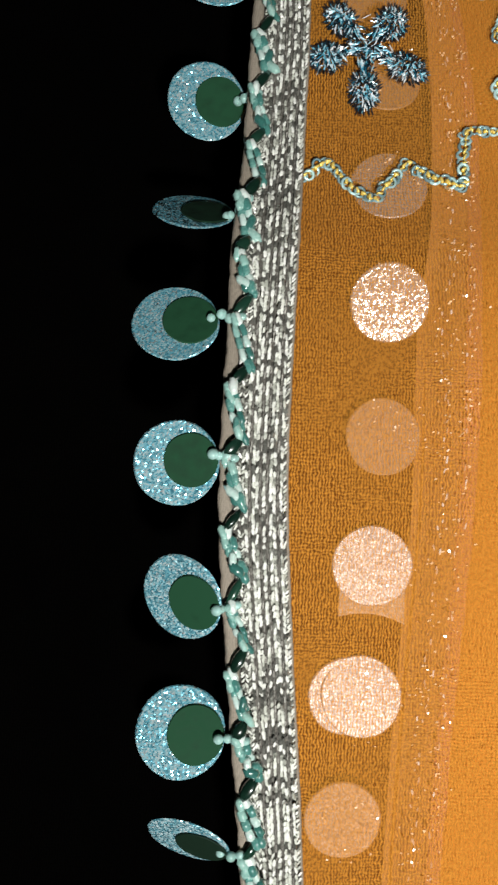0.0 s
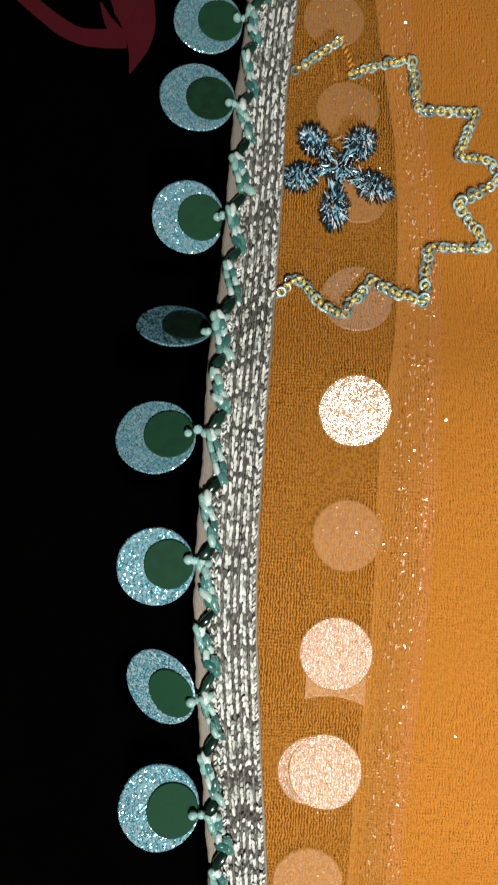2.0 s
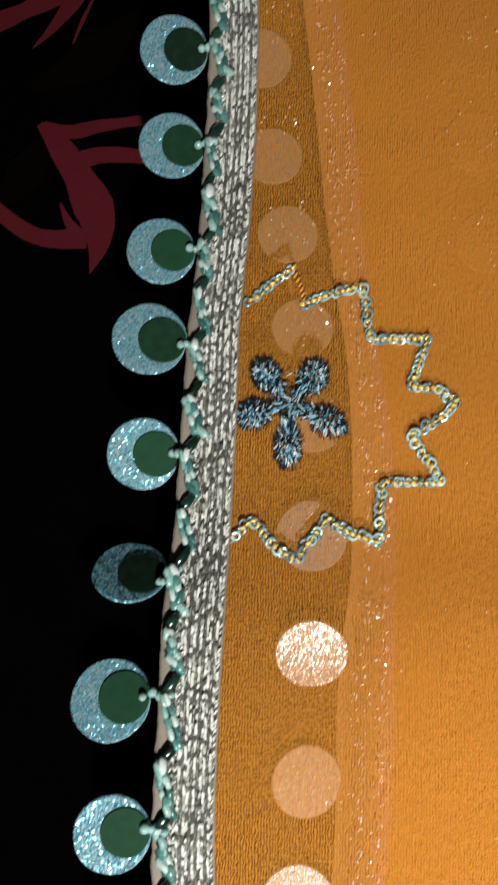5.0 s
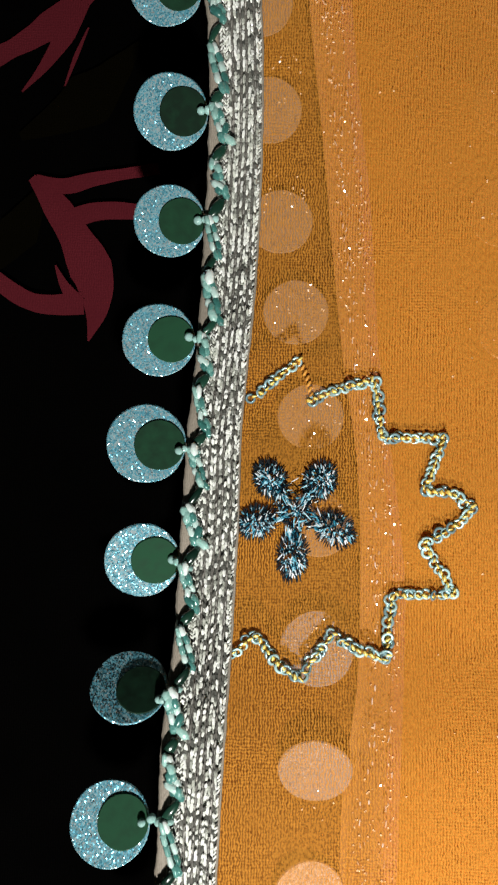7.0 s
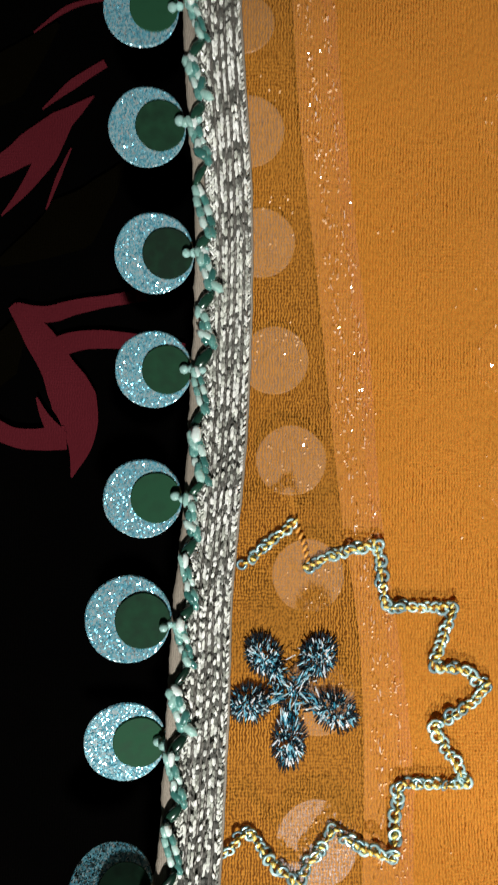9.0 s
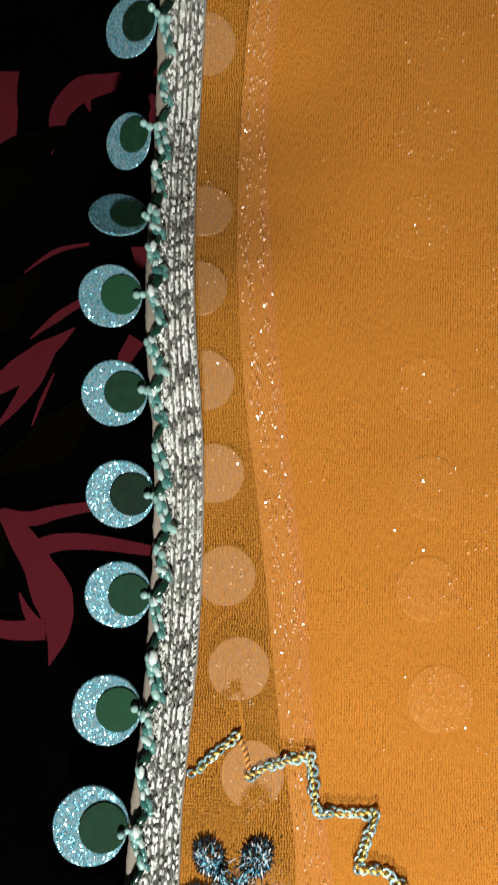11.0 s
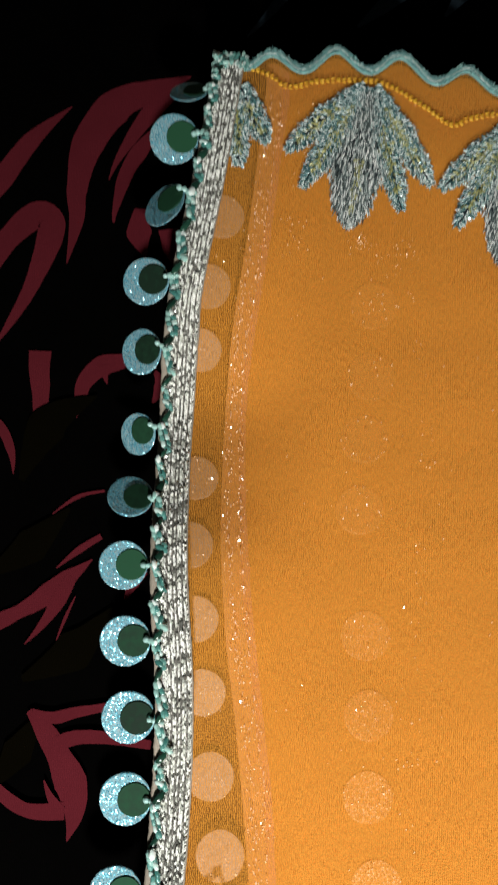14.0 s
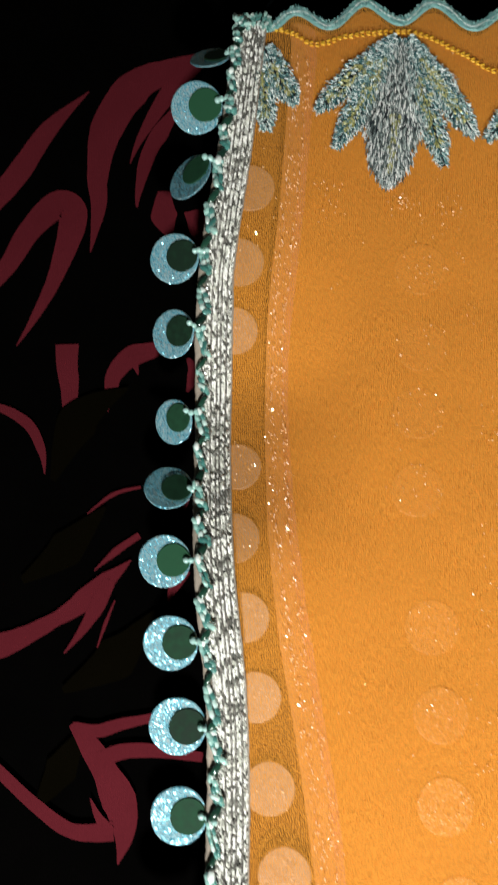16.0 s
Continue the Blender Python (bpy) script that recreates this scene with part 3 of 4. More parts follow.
UNDER_DISCS = [(0.609, -1.512), (0.675, -0.935), (0.704, -0.333), (0.738, 0.262), (0.758, 0.890), (0.762, 1.485), (0.77, 2.10), (0.733, 2.655), (0.648, 3.225), (0.560, 3.745),
               (0.487, 4.355), (0.425, 4.910), (0.372, 5.470), (0.395, 6.000), (0.405, 7.030), (0.475, 7.520), (0.575, 8.080), (0.618, -0.945)]
DEEP_DISCS = [(1.755, 3.13), (1.70, 3.72), (1.71, 4.28), (1.69, 4.84), (1.645, 5.75), (1.68, 6.28), (1.73, 6.75), (1.752, 7.29)]
under_disc = disc_mesh("hidden_disc", 0.186, WHITE_FOIL, flat=True)
bright_disc = disc_mesh("hidden_disc", 0.186, GLARE_FOIL, flat=True)
shaded_disc = disc_mesh("hidden_disc", 0.180, SHADED_FOIL, flat=True)
deep_disc = disc_mesh("deep_disc", 0.180, VEILED_FOIL, 0.004, flat=True)
TIPS = {1: (-2.0, -3.4), 2: (4.0, -3.4), 3: (0.0, 7.0), 4: (17.0, -3.5)}
for n, (x, y) in enumerate(UNDER_DISCS):
    slope = math.degrees(math.atan((smooth(HEIGHT, y + 0.15) - depth(y + 0.15) - smooth(HEIGHT, y - 0.15) + depth(y - 0.15)) / 0.3))
    tip = TIPS.get(n, (slope + 3.0 * noise.noise(Vector((n * 3.1, 0, 0))), 3.0 * noise.noise(Vector((n * 3.1, 7, 0)))))
    lift = (0.08 if n in (4, 5, 6, 7, 8) else 0.015 if n == 17 else 0.045) - depth(y)
    part("hidden_disc", bright_disc if n == 4 else shaded_disc if n in (0, 3) or 5 < n < 17 else under_disc, dupatta, "pale round sequin under the gauze" if n == 0 else "", Matrix.Translation(on_cloth(x, y, lift)) @ pose(0, 0, 0, *tip))
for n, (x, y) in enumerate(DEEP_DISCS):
    part("deep_disc", deep_disc, dupatta, "faint round sequin, the veil of cloth over it put into its colour" if n == 0 else "", Matrix.Translation(on_cloth(x, y, -0.030)) @ pose(0, 0, 0, math.degrees(math.atan((high(x, y + 0.15) - high(x, y - 0.15)) / 0.3)), -math.degrees(math.atan((high(x + 0.15, y) - high(x - 0.15, y)) / 0.3))))

# a sequin of which the fold leaves only a curved piece
crescent = Heap()
for k in range(17):
    w = -0.155 + 0.31 * k / 16
    x = 0.712 + w
    inner_y = -0.955 + math.sqrt(max(0.0, 0.40 ** 2 - (x - 0.675) ** 2))
    crescent.v += [on_cloth(x, inner_y, 0.027 - depth(inner_y)), on_cloth(x - 0.02 * w, -0.40, 0.027 - depth(-0.4))]
crescent.f = [(2 * k, 2 * k + 2, 2 * k + 3, 2 * k + 1) for k in range(16)]
part("hidden_disc", crescent.done("hidden_disc", SHADED_FOIL), dupatta)

# glitter on the gauze
random.seed(4)
sparks = Heap()
for k in range(1750):
    y = random.uniform(-2.6, 8.9)
    if k < 1000:
        a = random.choice((random.gauss(0.3, 0.12), random.gauss(0.72, 0.1)))
        x = smooth(FOLD_LEFT, y) * (1 - a) + smooth(FOLD_RIGHT, y) * a
    elif k < 1330:
        cx, cy = random.choice(UNDER_DISCS)
        w, r = random.uniform(0, 6.28), 0.17 * math.sqrt(random.random())
        x, y = cx + r * math.cos(w), cy + r * math.sin(w)
    elif k < 1450:
        cx, cy = random.choice(DEEP_DISCS)
        w, r = random.uniform(0, 6.28), 0.18 * math.sqrt(random.random())
        x, y = cx + r * math.cos(w), cy + r * math.sin(w)
    elif k < 1600:
        x = 2.05 + 0.08 * math.sin(y * 1.3) + random.gauss(0, 0.05)
    else:
        x = random.uniform(1.0, 2.9)
    if x < smooth(LACE_RIGHT, y) + 0.02:
        continue
    normal = Vector((random.gauss(0.0, 0.17), random.gauss(-math.tan(0.5 * math.atan((y + 4.0) / 8.2)), 0.17), 1)).normalized()
    size = random.uniform(0.0016, 0.0042) * U
    sparks.flake(on_cloth(x, y, 0.003), size, size * random.uniform(1.0, 1.9), normal)
for k in range(90):
    cx, cy, rx, ry = random.choice([(1.11, 7.79, 0.10, 0.14), (1.91, 7.66, 0.12, 0.17), (1.64, 7.75, 0.08, 0.06), (1.30, 8.5, 0.2, 0.3)])
    x, y = cx + random.gauss(0, rx * 0.6), cy + random.gauss(0, ry * 0.6)
    normal = Vector((random.gauss(0.0, 0.17), random.gauss(-math.tan(0.5 * math.atan((y + 4.0) / 8.2)), 0.17), 1)).normalized()
    size = random.uniform(0.0016, 0.0042) * U
    sparks.flake(on_cloth(x, y, 0.003), size, size * random.uniform(1.0, 1.9), normal)
part("glitter", sparks.done("glitter", SPARK, True), dupatta, "scattered metallic sparkles", kind="stuff")

for a0 in (0.28, 0.36, 0.72):
    row = Heap()
    y = -3.1
    while y < 8.9:
        a = a0 + random.gauss(0, 0.035)
        x = smooth(FOLD_LEFT, y) * (1 - a) + smooth(FOLD_RIGHT, y) * a
        if x > smooth(LACE_RIGHT, y) + 0.02:
            row.spindle(on_cloth(x, y, 0.001), on_cloth(x + random.gauss(0, 0.006), y + random.uniform(0.02, 0.04), 0.002 + random.gauss(0, 0.003)), 0.0036 * U * random.uniform(0.6, 1.3), 4)
        y += random.uniform(0.04, 0.19)
    part("lace_thread", row.done("lace_thread", PINK_THREAD, True), dupatta, "pale pink lace thread showing through the gauze" if a0 < 0.3 else "", kind="stuff")
# ---- silver lace with its zigzag of beads ----
lace = empty("lace_trim", on_cloth(0.25, 3.5), "silver braided lace trim with a zigzag of aqua beads", "lace trim")


def lace_at(y, a, lift=0.0):
    x = smooth(LACE_LEFT, y) * (1 - a) + smooth(LACE_RIGHT, y) * a
    return Vector((x, y, smooth(HEIGHT, y) + 0.012 * noise.noise(Vector((x * 1.3, y * 0.8, 3.0))) + lift)) * U


def ribbon(rows, mat):
    v, f = [], []
    ny = 900
    n = len(rows)
    for j in range(ny + 1):
        y = -3.2 + (9.2 + 3.2) * j / ny
        for k, (a, z) in enumerate(rows):
            wob = 0.03 * noise.noise(Vector((y * 9, k * 0.3, 0))) + 0.02 * noise.noise(Vector((y * 31, k, 0))) if k in (0, 1) and rows[0][0] == 0.0 else 0
            v.append(lace_at(y, a + wob, z))
    for j in range(ny):
        for k in range(n):
            m = (k + 1) % n
            f.append((j * n + k, j * n + m, (j + 1) * n + m, (j + 1) * n + k))
    f += [tuple(range(n)), tuple(ny * n + k for k in range(n))[::-1]]
    return mesh_from("ribbon", v, f, mat)


part("ribbon", ribbon([(0.2, 0.0), (0.205, 0.024), (0.3, 0.026), (0.94, 0.026), (0.985, 0.03), (1.0, 0.004), (0.9, -0.004), (0.25, -0.004)], GROUND_GREY), lace, "dark grey woven ribbon ground")
part("selvedge", ribbon([(0.0, 0.0), (0.01, 0.022), (0.06, 0.030), (0.14, 0.028), (0.20, 0.026), (0.20, 0.0), (0.1, -0.004)], BEIGE), lace, "beige woven selvedge")
random.seed(7)
CORDS = "tttcdccdcdccdct"
for col, kind in enumerate(CORDS):
    a = 0.25 + 0.0505 * col
    slant = {"t": (0.9, -0.9)[col % 2], "c": (0.35, -0.35)[col % 2], "d": 0.1}[kind]
    pitch, thick, long = {"t": (0.0155, 0.0055, 0.012), "c": (0.023, 0.0080, 0.019), "d": (0.030, 0.0036, 0.016)}[kind]
    cord = Heap()
    y = -3.2
    while y < 9.16:
        ln, da = long * random.uniform(0.75, 1.25), 0.028 * slant * random.uniform(0.6, 1.3)
        off = 0.012 * noise.noise(Vector((y * 2.0, 5.0, 0))) + random.gauss(0, 0.004)
        z = random.uniform(0.030, 0.040)
        cord.spindle(lace_at(y - ln, a + off - da, z), lace_at(y + ln, a + off + da, z + random.uniform(-0.016, 0.016)), thick * U * random.uniform(0.8, 1.25), 5)
        y += pitch * random.uniform(0.8, 1.3)
    part("cord", cord.done("cord", DARK_SILVER if kind == "d" else SILVER, True), lace, "twisted silver cord" if col == 0 else "", kind="stuff")

edge_line = Heap()
edge_line.tube([lace_at(y, 0.995 + 0.012 * noise.noise(Vector((y * 11, 2, 0))), 0.024) for y in np.linspace(-3.2, 9.15, 700)], 0.0075 * U, 6)
part("edge_cord", edge_line.done("edge_cord", BEIGE), lace, "pale beige edge cord")

TASSELS = [
    (0.071, -1.580, -0.095, -1.522, 0.185, -0.37, -0.98, 0.010),
    (0.018, -1.068, -0.141, -1.048, 0.193, 0.02, 0.16, 0.010),
    (-0.018, -0.495, -0.154, -0.468, 0.191, -0.52, -0.31, 0.010),
    (-0.048, 0.133, -0.194, 0.103, 0.182, 0.03, -0.02, 0.029),
    (-0.067, 0.742, -0.222, 0.712, 0.190, -0.02, 0.36, 0.024),
    (0.012, 1.317, -0.171, 1.292, 0.192, 0.07, 1.02, -0.058),
    (0.043, 1.890, -0.133, 1.901, 0.192, 0.15, -0.10, -0.069),
    (0.071, 2.477, -0.105, 2.502, 0.196, 0.09, 0.12, 0.084),
    (0.108, 3.050, -0.074, 3.038, 0.190, 0.08, 0.04, -0.036),
    (0.132, 3.655, -0.031, 3.664, 0.187, 0.08, -0.06, -0.032),
    (0.153, 4.212, -0.030, 4.228, 0.193, 0.08, -0.14, -0.056),
    (0.121, 4.794, -0.049, 4.787, 0.192, 0.05, -0.12, 0.008),
    (0.114, 5.339, -0.078, 5.326, 0.185, 0.10, -0.04, 0.010),
    (0.117, 5.840, -0.064, 5.830, 0.180, 0.17, 0.51, 0.010),
    (0.101, 6.383, -0.039, 6.314, 0.172, -0.50, -0.15, 0.010),
    (0.134, 6.957, -0.012, 6.933, 0.185, -0.42, -0.12, 0.010),
    (0.213, 7.474, 0.027, 7.441, 0.188, -0.12, -0.15, 0.010),
    (0.304, 8.105, 0.160, 8.020, 0.196, -0.59, 0.28, 0.010),
    (0.397, 8.575, 0.218, 8.544, 0.196, 0.06, -0.25, 0.010),
    (0.443, 8.960, 0.322, 8.934, 0.157, -0.07, 0.59, 0.010),
]

# runs of small aqua beads and dark green loops between them
run = Heap()
for k in range(5):
    for s in (-1, 1):
        wide = 0.021 if 0 < k < 4 else 0.012
        run.spindle(Vector((s * wide - 0.006 * s, 0.062 - k * 0.034 + 0.022, 0)) * U, Vector((s * wide + 0.004, 0.062 - k * 0.034 - 0.030, 0.006)) * U, 0.019 * U, 6, flat=0.9)
run_meshes = [run.done("bead_run", AQUA)]
for v in range(4):
    run = Heap()
    for k in range(6):
        for side in (-1, 1):
            if random.random() < 0.12:
                continue
            wide, g = random.uniform(0.008, 0.018), random.uniform(0.016, 0.024)
            y, z = 0.066 - k * 0.028 + random.gauss(0, 0.005), random.uniform(-0.008, 0.014)
            turn = random.gauss(0, 0.012)
            run.spindle(Vector((side * wide - turn, y + 0.027, z)) * U, Vector((side * wide + turn, y - 0.027, z + random.gauss(0, 0.006))) * U, g * U, 6, flat=0.9)
    run_meshes.append(run.done("bead_run", AQUA))
loop = Heap()
loop.tube([Vector((0.0, 0.075 - 0.03 * k, 0.010 * math.sin(k * 0.6))) * U for k in range(6)], lambda s: U * (0.010 + 0.014 * math.sin(math.pi * s)), 8, 0.5)
loop_mesh = loop.done("green_loop", DARK_GREEN)
joints = [t[1] for t in TASSELS]
joints = [joints[0] - 1.15, joints[0] - 0.58] + joints + [9.2]
for n, (y0, y1) in enumerate(zip(joints, joints[1:])):
    for k in range(2):
        top = y1 - (y1 - y0) * 0.5 * k
        half = (y1 - y0) * 0.5
        j = random.uniform(-0.03, 0.03)
        a, b, c = lace_at(top + 0.01, 0.08 + j, 0.06), lace_at(top - half * random.uniform(0.58, 0.72), 0.31 + 2 * j, 0.06), lace_at(top - half * 1.0, 0.07 + j, 0.045)
        for p, q, me, nm in ((a, b, run_meshes[(n * 2 + k) % 5], "bead_run"), (b, c, loop_mesh, "green_loop")):
            d = p - q
            m = Matrix.Translation((p + q) / 2) @ Matrix.Rotation(math.atan2(-d.x, d.y), 4, "Z") @ Matrix.Rotation(random.uniform(-0.35, 0.35), 4, "Y") @ Matrix.Diagonal((random.uniform(0.85, 1.25), d.length / (0.155 * U), 1, 1))
            part(nm, me, lace, m=m)
corner = Heap()
for k in range(70):
    x, y = random.uniform(0.50, 0.78), random.uniform(9.12, 9.25)
    p = Vector((x, y, smooth(HEIGHT, y) + 0.04)) * U
    w = random.uniform(0, 6.28)
    d = Vector((math.cos(w), math.sin(w), random.uniform(-0.3, 0.3))) * 0.026 * U
    corner.spindle(p - d, p + d, 0.014 * U, 5)
part("corner_knot", corner.done("corner_knot", AQUA, True), lace, "knotted pale aqua thread at the corner")

# ---- disc tassels ----
DISC_R = 0.183
disc = disc_mesh("disc", DISC_R, FOIL, 0.010, flat=True)
inner = disc_mesh("inner_disc", 0.117, GREEN, 0.008, 40, flat=True)
bead_heap = Heap()
bead_heap.ball(Vector((0, 0, 0)), 0.0225 * U, 8, 12)
bead = bead_heap.done("bead", BEAD)


def tassel(hx, hy, cx, cy, radius, tx, ty, rise):
    """A disc that hangs on beads from the lace; tx and ty say how it leans, rise its height over the cloth."""
    h = smooth(HEIGHT, hy) + 0.02
    at = Vector((cx, cy, h - 0.02 + rise)) * U
    lean = math.hypot(tx, ty)
    state = "lying flat" if lean < 0.25 else "turned a little" if lean < 0.7 else "tilted on edge"
    t = empty("disc_tassel", at, "pale blue glitter disc with a dark green centre, " + state, "sequin tassel", "disc tassels along the lace")
    size = radius / DISC_R * (0.95 if cy > 4.5 else 1.0)
    m = Matrix.Translation(at) @ Vector((tx, ty, 1)).to_track_quat("Z", "Y").to_matrix().to_4x4() @ Matrix.Diagonal((size, size, 1, 1))
    part("disc", disc, t, m=m)
    hook = Vector((hx, hy, h + 0.02)) * U
    d = m.inverted() @ hook
    d.z = 0
    d.normalize()
    part("inner_disc", inner, t, "dark green foil centre", m=m @ Matrix.Translation((d * (DISC_R - 0.117 - 0.004) + Vector((0, 0, 0.0115))) * U))
    root = lace_at(hy, 0.20, 0.045)
    first = m @ (d * (DISC_R * 0.84) * U) + Vector((0, 0, 0.03 * U))
    count = max(3, round((root - first).length / (0.036 * U)))
    for k in range(count + 1):
        p = first.lerp(root, k / count)
        q = p + Vector((random.gauss(0, 0.004), random.gauss(0, 0.008), random.gauss(0, 0.004))) * U
        g = random.uniform(0.85, 1.15)
        part("bead", bead, t, "clear pale green bead" if k == 0 else "", Matrix.Translation(q) @ pose(0, 0, 0, 20 * k, 30 * k, 0) @ Matrix.Diagonal((g, g, 0.9 * g, 1)))


for n, row in enumerate(TASSELS):
    tassel(*row)

# ---- flower of metallic thread ----
def flower():
    at = on_cloth(0.640, 2.17)
    t = empty("flower_applique", at, "five-petalled flower embroidered in blue metallic thread", "embroidery")
    centre = Vector((0.640, 2.17))
    for c, tipv, wide in [((0.512, 2.316), (0.455, 2.40), 0.085), ((0.770, 2.316), (0.825, 2.40), 0.088), ((0.850, 2.06), (0.935, 2.045), 0.082), ((0.637, 1.935), (0.625, 1.84), 0.085), ((0.435, 2.10), (0.36, 2.09), 0.085)]:
        tipv = Vector(tipv)
        d = (tipv - centre).normalized()
        side = Vector((-d.y, d.x))
        near = centre + d * 0.05
        length = (tipv - near).length
        h, fr, edge = Heap(), Heap(), Heap()
        mid_at = near + d * length * 0.62
        for k in range(430):
            if k < 70:
                p = near + d * length * random.uniform(0, 0.35) + side * random.gauss(0, 0.022)
                rim = 0.5
            else:
                w, rim = random.uniform(0, 6.28), math.sqrt(random.random())
                p = mid_at + d * (0.33 * length * rim * math.cos(w)) + side * (wide * 0.76 * rim * math.sin(w))
            out = (p - mid_at) * 0.22 + Vector((random.gauss(0, 0.008), random.choice((-1, 1)) * random.uniform(0.008, 0.019)))
            up = 0.012 + 0.04 * (1 - rim * rim)
            a, b = p - out * 0.5, p + out
            (edge if rim > 0.62 and random.random() < 0.5 else h).spindle(on_cloth(a.x, a.y, up + random.uniform(0, 0.012)), on_cloth(b.x, b.y, up + random.uniform(-0.012, 0.012)), 0.0031 * U * random.uniform(0.7, 1.4), 4)
        for k in range(52):
            w = k * 0.1208 + random.gauss(0, 0.03)
            p = mid_at + d * (0.33 * length * 0.92 * math.cos(w)) + side * (wide * 0.72 * math.sin(w))
            q = p + (p - mid_at) * random.uniform(0.30, 0.55) + Vector((random.gauss(0, 0.004), math.copysign(random.uniform(0.005, 0.02), p.y - mid_at.y)))
            fr.spindle(on_cloth(p.x, p.y, 0.016), on_cloth(q.x, q.y, 0.010 + random.uniform(0, 0.02)), 0.0036 * U, 4)
        petal = part("petal", h.done("petal", BLUE_THREAD, True), t, kind="stuff")
        part("petal_edge", edge.done("petal_edge", EDGE_THREAD, True), petal, "silvery blue outer stitches", kind="stuff")
        part("fringe", fr.done("fringe", NAVY_FRINGE, True), petal, "dark thread fringe", kind="stuff")
    mid = Heap()
    for k in range(60):
        w, r = random.uniform(0, 6.28), random.uniform(0, 0.06)
        p = centre + Vector((math.cos(w), math.sin(w))) * r
        q = p + Vector((random.gauss(0, 0.012), random.choice((-1, 1)) * 0.022))
        mid.spindle(on_cloth(p.x, p.y, 0.03), on_cloth(q.x, q.y, 0.02), 0.0044 * U, 4)
    part("flower_heart", mid.done("flower_heart", BLUE_THREAD, True), t, kind="stuff")


random.seed(11)
flower()


# ---- zigzag of ring sequins ----
def washer(name, r, hole, mat, thick=0.006):
    s, v, f = 14, [], []
    prof = [(hole, 0.0), ((hole + r) * 0.5, thick), (r, 0.0), ((hole + r) * 0.5, -thick * 0.4)]
    for q, z in prof:
        for n in range(s):
            w = 2 * math.pi * n / s
            v.append(Vector((q * math.cos(w), q * math.sin(w), z)) * U)
    for k in range(4):
        for n in range(s):
            m, kk = (n + 1) % s, (k + 1) % 4
            f.append((k * s + n, kk * s + n, kk * s + m, k * s + m))
    return mesh_from(name, v, f, mat)


ZIGZAG = [(0.33, 1.47), (0.448, 1.565), (0.555, 1.44), (0.664, 1.363), (0.830, 1.575), (0.96, 1.50), (1.095, 1.457), (1.128, 1.763), (1.435, 1.771), (1.292, 2.023), (1.44, 2.11), (1.537, 2.205),
          (1.44, 2.27), (1.297, 2.286), (1.393, 2.555), (1.085, 2.545), (1.037, 2.842), (0.88, 2.80), (0.720, 2.735)]


def sequin_chain():
    t = empty("sequin_chain", on_cloth(1.1, 2.1), "zigzag chain of teal ring sequins with gold stitches", "sequin chain")
    ring = washer("sequin", 0.031, 0.0135, TEAL)
    gold = Heap()
    gold.spindle(Vector((0, -0.020, 0.004)) * U, Vector((0, 0.020, 0.004)) * U, 0.0105 * U, 6)
    gold.spindle(Vector((-0.008, -0.018, 0.012)) * U, Vector((0.008, 0.018, 0.012)) * U, 0.008 * U, 5)
    gold_mesh = gold.done("gold_stitch", GOLD)
    lines = [walk_line(ZIGZAG, 0.034), walk_line([(0.41, 2.74), (0.47, 2.77), (0.56, 2.86), (0.66, 2.945)], 0.038)]
    for line in lines:
        for k, p in enumerate(line):
            d = (line[min(k + 1, len(line) - 1)] - line[max(k - 1, 0)]).normalized()
            jx, jy = random.gauss(0, 0.006), random.gauss(0, 0.006)
            turn = Matrix.Rotation(math.atan2(-d.x, d.y), 4, "Z")
            tip = pose(0, 0, 0, random.gauss(0, 14), random.gauss(0, 14), 0) @ Matrix.Diagonal((*[random.uniform(0.85, 1.15)] * 2, 1, 1))
            at = on_cloth(p.x + jx, p.y + jy, 0.006 + 0.005 * (k % 2))
            part("sequin", ring, t, m=Matrix.Translation(at) @ turn @ tip)
            q = p + d * 0.02
            part("gold_stitch", gold_mesh, t, "gold thread stitch" if k == 0 else "", Matrix.Translation(on_cloth(q.x, q.y, 0.009)) @ turn @ pose(0, 0, 0, 0, 0, random.uniform(-35, 35)) @ Matrix.Diagonal((random.uniform(0.6, 1.3), random.uniform(0.7, 1.1), 1, 1)))
    bare = Heap()
    for p in walk_line([(0.66, 2.93), (0.70, 2.84), (0.72, 2.74)], 0.03):
        bare.spindle(on_cloth(p.x - 0.01, p.y - 0.02, 0.008), on_cloth(p.x + 0.012, p.y + 0.02, 0.008), 0.009 * U)
    # tube added down in the folds for a paler crease, not a thread
    crease = [Vector(p) for p in curve_points([(0.72, 2.72), (0.69, 2.82), (0.637, 3.13), (0.575, 3.47)], 0.03)]
    bare.tube([on_cloth(p.x, p.y, 0.022 - depth(p.y)) for p in crease], 0.011 * U, 8)
    part("bare_thread", bare.done("bare_thread", FAINT_STITCH), t, "bare orange thread, and a tube added for a crease of the folds")


sequin_chain()



# ---- leaves of metallic thread along the scalloped end ----
LOBES = [((-0.168, -1.13), 0.20, 0.06), ((-0.52, -0.85), 0.085, 0.10), ((-0.64, -0.565), 0.085, 0.04), ((-0.36, -0.50), 0.085, 0.10), ((0.23, -1.02), 0.085, 0.16), ((0.45, -0.83), 0.085, 0.06), ((0.30, -0.60), 0.075, 0.06)]


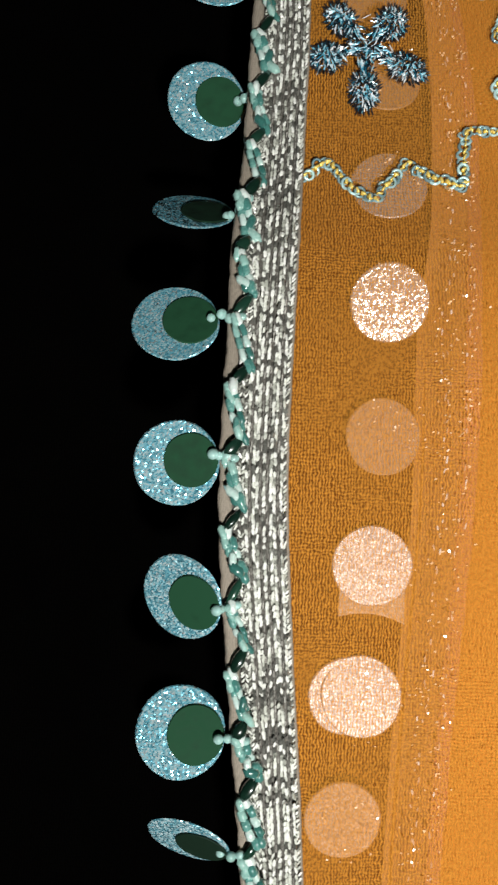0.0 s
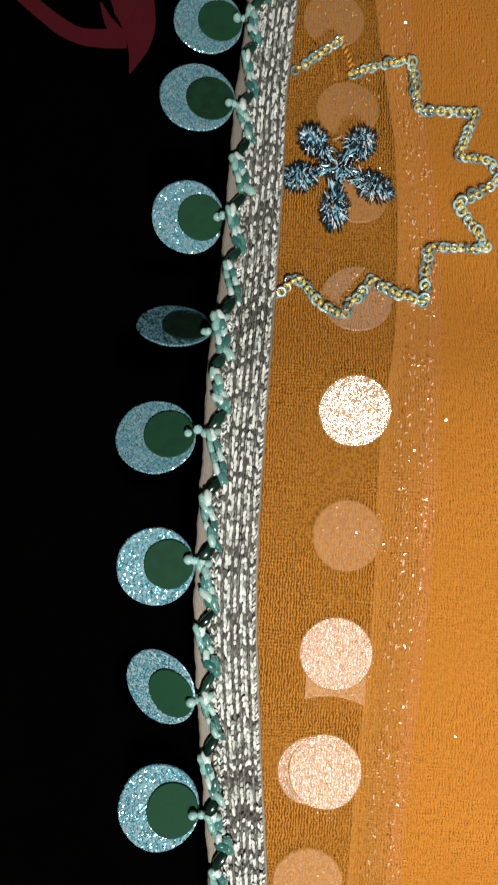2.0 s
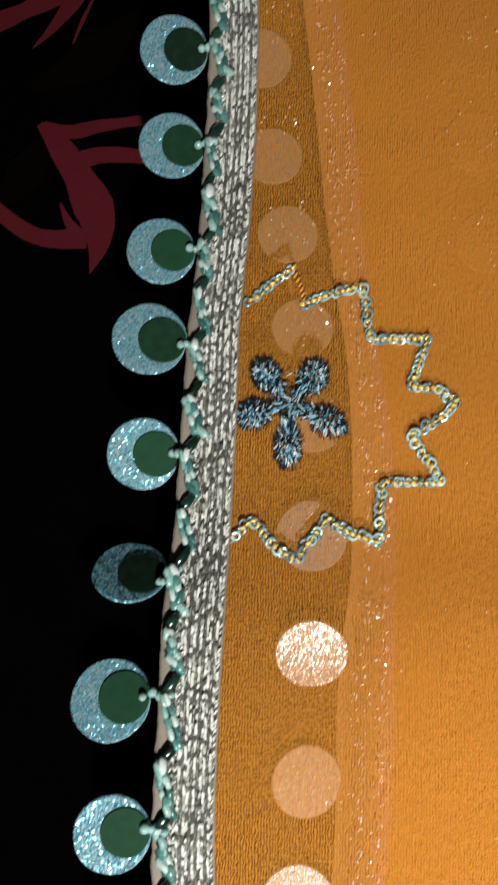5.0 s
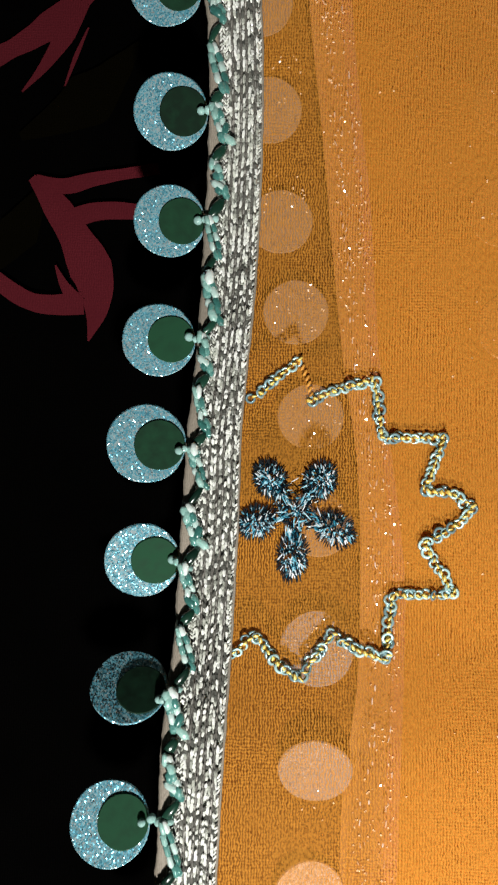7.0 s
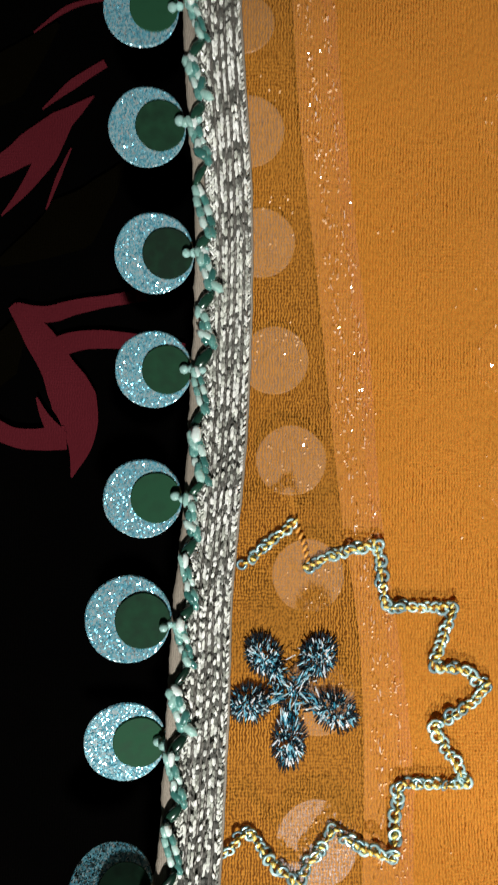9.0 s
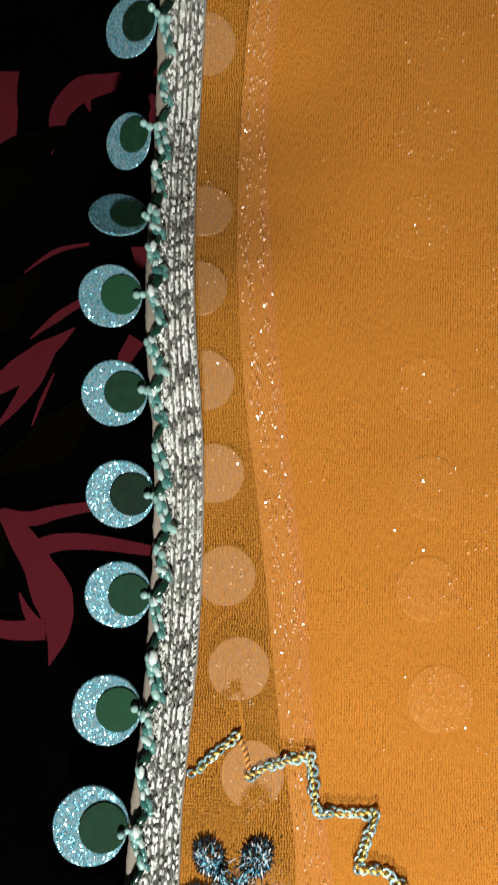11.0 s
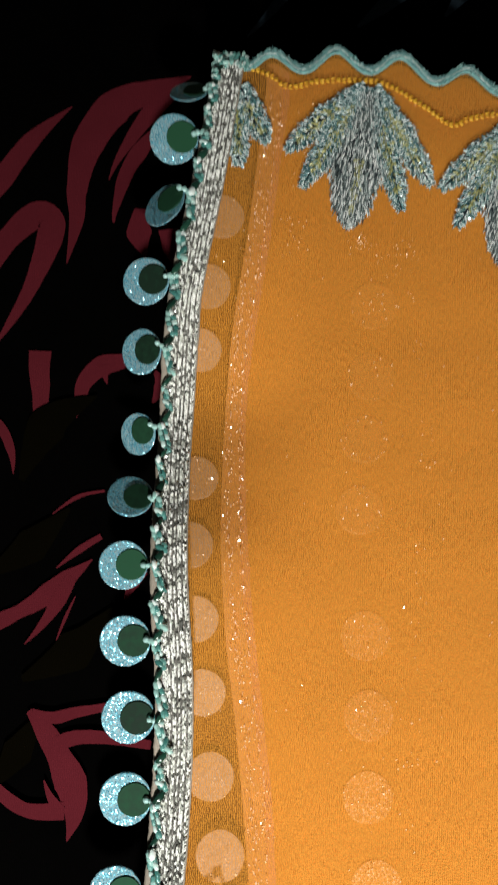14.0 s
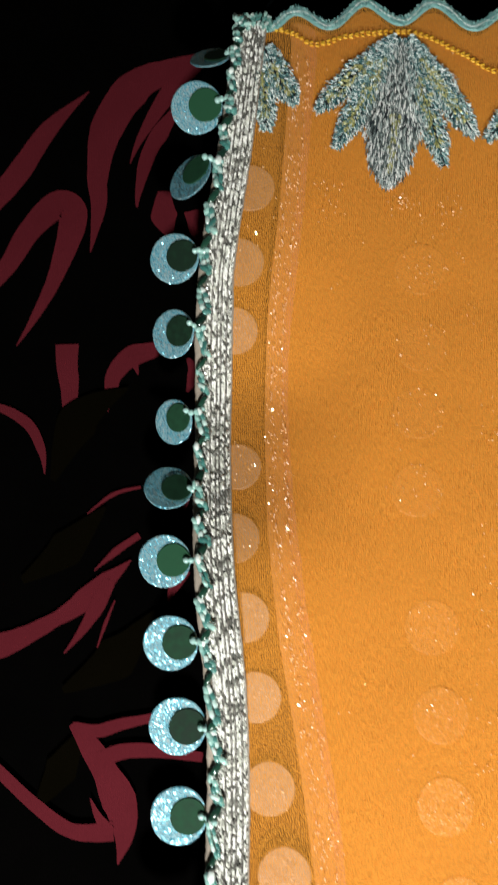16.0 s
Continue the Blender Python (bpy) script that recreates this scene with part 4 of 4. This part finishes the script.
def leaf_applique(apex, label, lobes=LOBES):
    at = on_cloth(*apex)
    t = empty("leaf_applique", at, label, "embroidery", "leaves along the scalloped end")
    ax = Vector(apex)
    for tip, wide, start in lobes:
        tipv = Vector(tip)
        d = tipv.normalized()
        side = Vector((-d.y, d.x))
        length = tipv.length

        def width(s):
            body = max(0.0, math.sin(math.pi * (0.12 + 0.88 * s) ** 1.35)) ** 0.72
            return wide * max(0.03, body) * (1 + 0.10 * math.sin(s * 21 + wide * 40)) + 0.01

        base, h, vein = Heap(), Heap(), Heap()
        steps = 26
        for k in range(steps + 1):
            s = start + (1 - start) * k / steps
            for c in (-1, -0.5, 0, 0.5, 1):
                p = ax + d * length * s + side * width(s) * c * (0.92 + 0.06 * math.sin(k * 2.1))
                base.v.append(on_cloth(p.x, p.y, 0.004 + 0.004 * (1 - c * c)))
        for k in range(steps):
            for c in range(4):
                base.f.append((k * 5 + c, k * 5 + c + 1, k * 5 + 6 + c, k * 5 + 5 + c))
        main = wide > 0.15
        for k in range(int(3000 * wide * length / 0.2)):
            s = start + (1 - start) * random.random()
            c = round(random.uniform(-1, 1) * 5) / 5 + random.gauss(0, 0.05) if main else random.uniform(-1, 1)
            p = ax + d * length * s + side * width(s) * c
            w = random.gauss(0.12 * c, 0.15) if main else 0.7 * (1 if c > 0 else -1) + random.gauss(0, 0.35)
            q = p + (d * math.cos(w) + side * math.sin(w)) * (random.uniform(0.03, 0.07) if main else random.uniform(0.02, 0.04))
            lift = 0.010 + 0.012 * (1 - c * c) + random.uniform(0, 0.008)
            h.spindle(on_cloth(p.x, p.y, lift), on_cloth(q.x, q.y, lift + random.uniform(-0.012, 0.012)), 0.0040 * U * random.uniform(0.7, 1.2), 4)
        for k in range(int(length * 95)):
            s = random.uniform(0.55, 0.93) if main else random.uniform(0.35, 0.86)
            p = ax + d * length * s + side * (width(s) * random.gauss(0.05 if main else 0, 0.10 if main else 0.26))
            q = p + d * 0.03 + side * random.gauss(0, 0.012)
            vein.spindle(on_cloth(p.x, p.y, 0.026), on_cloth(q.x, q.y, 0.028), 0.0065 * U, 4)
        rim = Heap()
        for c in (-1, 1):
            for k in range(int(length * 34)):
                s = start + (1 - start) * k / (length * 34)
                p = ax + d * length * s + side * (width(s) * c + random.gauss(0, 0.005))
                q = p + d * 0.03 + side * random.gauss(0, 0.012)
                rim.spindle(on_cloth(p.x, p.y, 0.012), on_cloth(q.x, q.y, 0.014 + random.gauss(0, 0.008)), 0.0052 * U, 4)
        lobe = part("lobe", base.done("lobe", NAVY_FRINGE), t)
        part("stitching", h.done("stitching", LEAF_SILVER if main else LEAF_THREAD, True), lobe, "silver and teal metallic stitches", kind="stuff")
        part("rim", rim.done("rim", SILVER, True), lobe, "bright silver edging")
        part("vein", vein.done("vein", PALE_GOLD, True), lobe, "gold thread vein")


random.seed(21)
leaf_applique((1.716, 9.02), "leaf embroidered in silver and teal thread, gold veins")
leaf_applique((2.885, 8.73), "leaf embroidered in silver and teal thread, gold veins")
leaf_applique((0.68, 9.05), "leaf embroidered in silver thread, half under the lace", [((0.04, -0.72), 0.075, 0.3), ((0.24, -0.53), 0.085, 0.12)])


def scalloped_piping():
    t = empty("scalloped_piping", on_cloth(1.6, 9.15), "turquoise wavy piping along the end of the cloth", "piping")
    xs = np.linspace(0.72, RIGHT_END, 400)
    body, line = Heap(), Heap()
    body.tube([on_cloth(x, hem(x), 0.008) for x in xs], 0.034 * U, 8, 0.4)
    part("piping", body.done("piping", TURQUOISE), t)
    fuzz = Heap()
    for k in range(3600):
        x = random.uniform(0.70, 3.5)
        y = hem(x)
        a = random.uniform(-0.036, 0.038)
        w = random.uniform(0, 6.28)
        reach = random.uniform(0.008, 0.018)
        fuzz.spindle(on_cloth(x, y + a, 0.018), on_cloth(x + reach * math.cos(w), y + a + reach * math.sin(w), 0.018 + random.uniform(0, 0.016)), 0.0038 * U * random.uniform(0.6, 1.3), 4)
    part("fuzz", fuzz.done("fuzz", TURQUOISE), t, kind="stuff")
    line.tube([on_cloth(x, hem(x) + 0.008 * math.sin(x * 31), 0.020) for x in xs], 0.006 * U, 6)
    part("pale_line", line.done("pale_line", PALE), t, "pale thread along the piping")
    return t


scalloped_piping()
swag = Heap()
for p in curve_points([(0.768, 9.156), (0.920, 9.093), (1.089, 8.986), (1.312, 9.033), (1.620, 9.049), (1.814, 9.019), (1.975, 8.931), (2.140, 8.812), (2.330, 8.674), (2.470, 8.727), (2.730, 8.771), (3.1, 8.74), (3.6, 8.5)], 0.042):
    for s in (-1, 1):
        o = random.gauss(0, 0.003)
        swag.spindle(on_cloth(p.x - 0.018, p.y + s * 0.011 + o - s * 0.008, 0.004), on_cloth(p.x + 0.022, p.y + s * 0.011 + o + s * 0.006, 0.004), 0.0105 * U)
ob = tagged(new("swag_stitching", swag.done("swag_stitching", ORANGE_STITCH)), "line of orange chain stitches in swags on the cloth", "stitching")
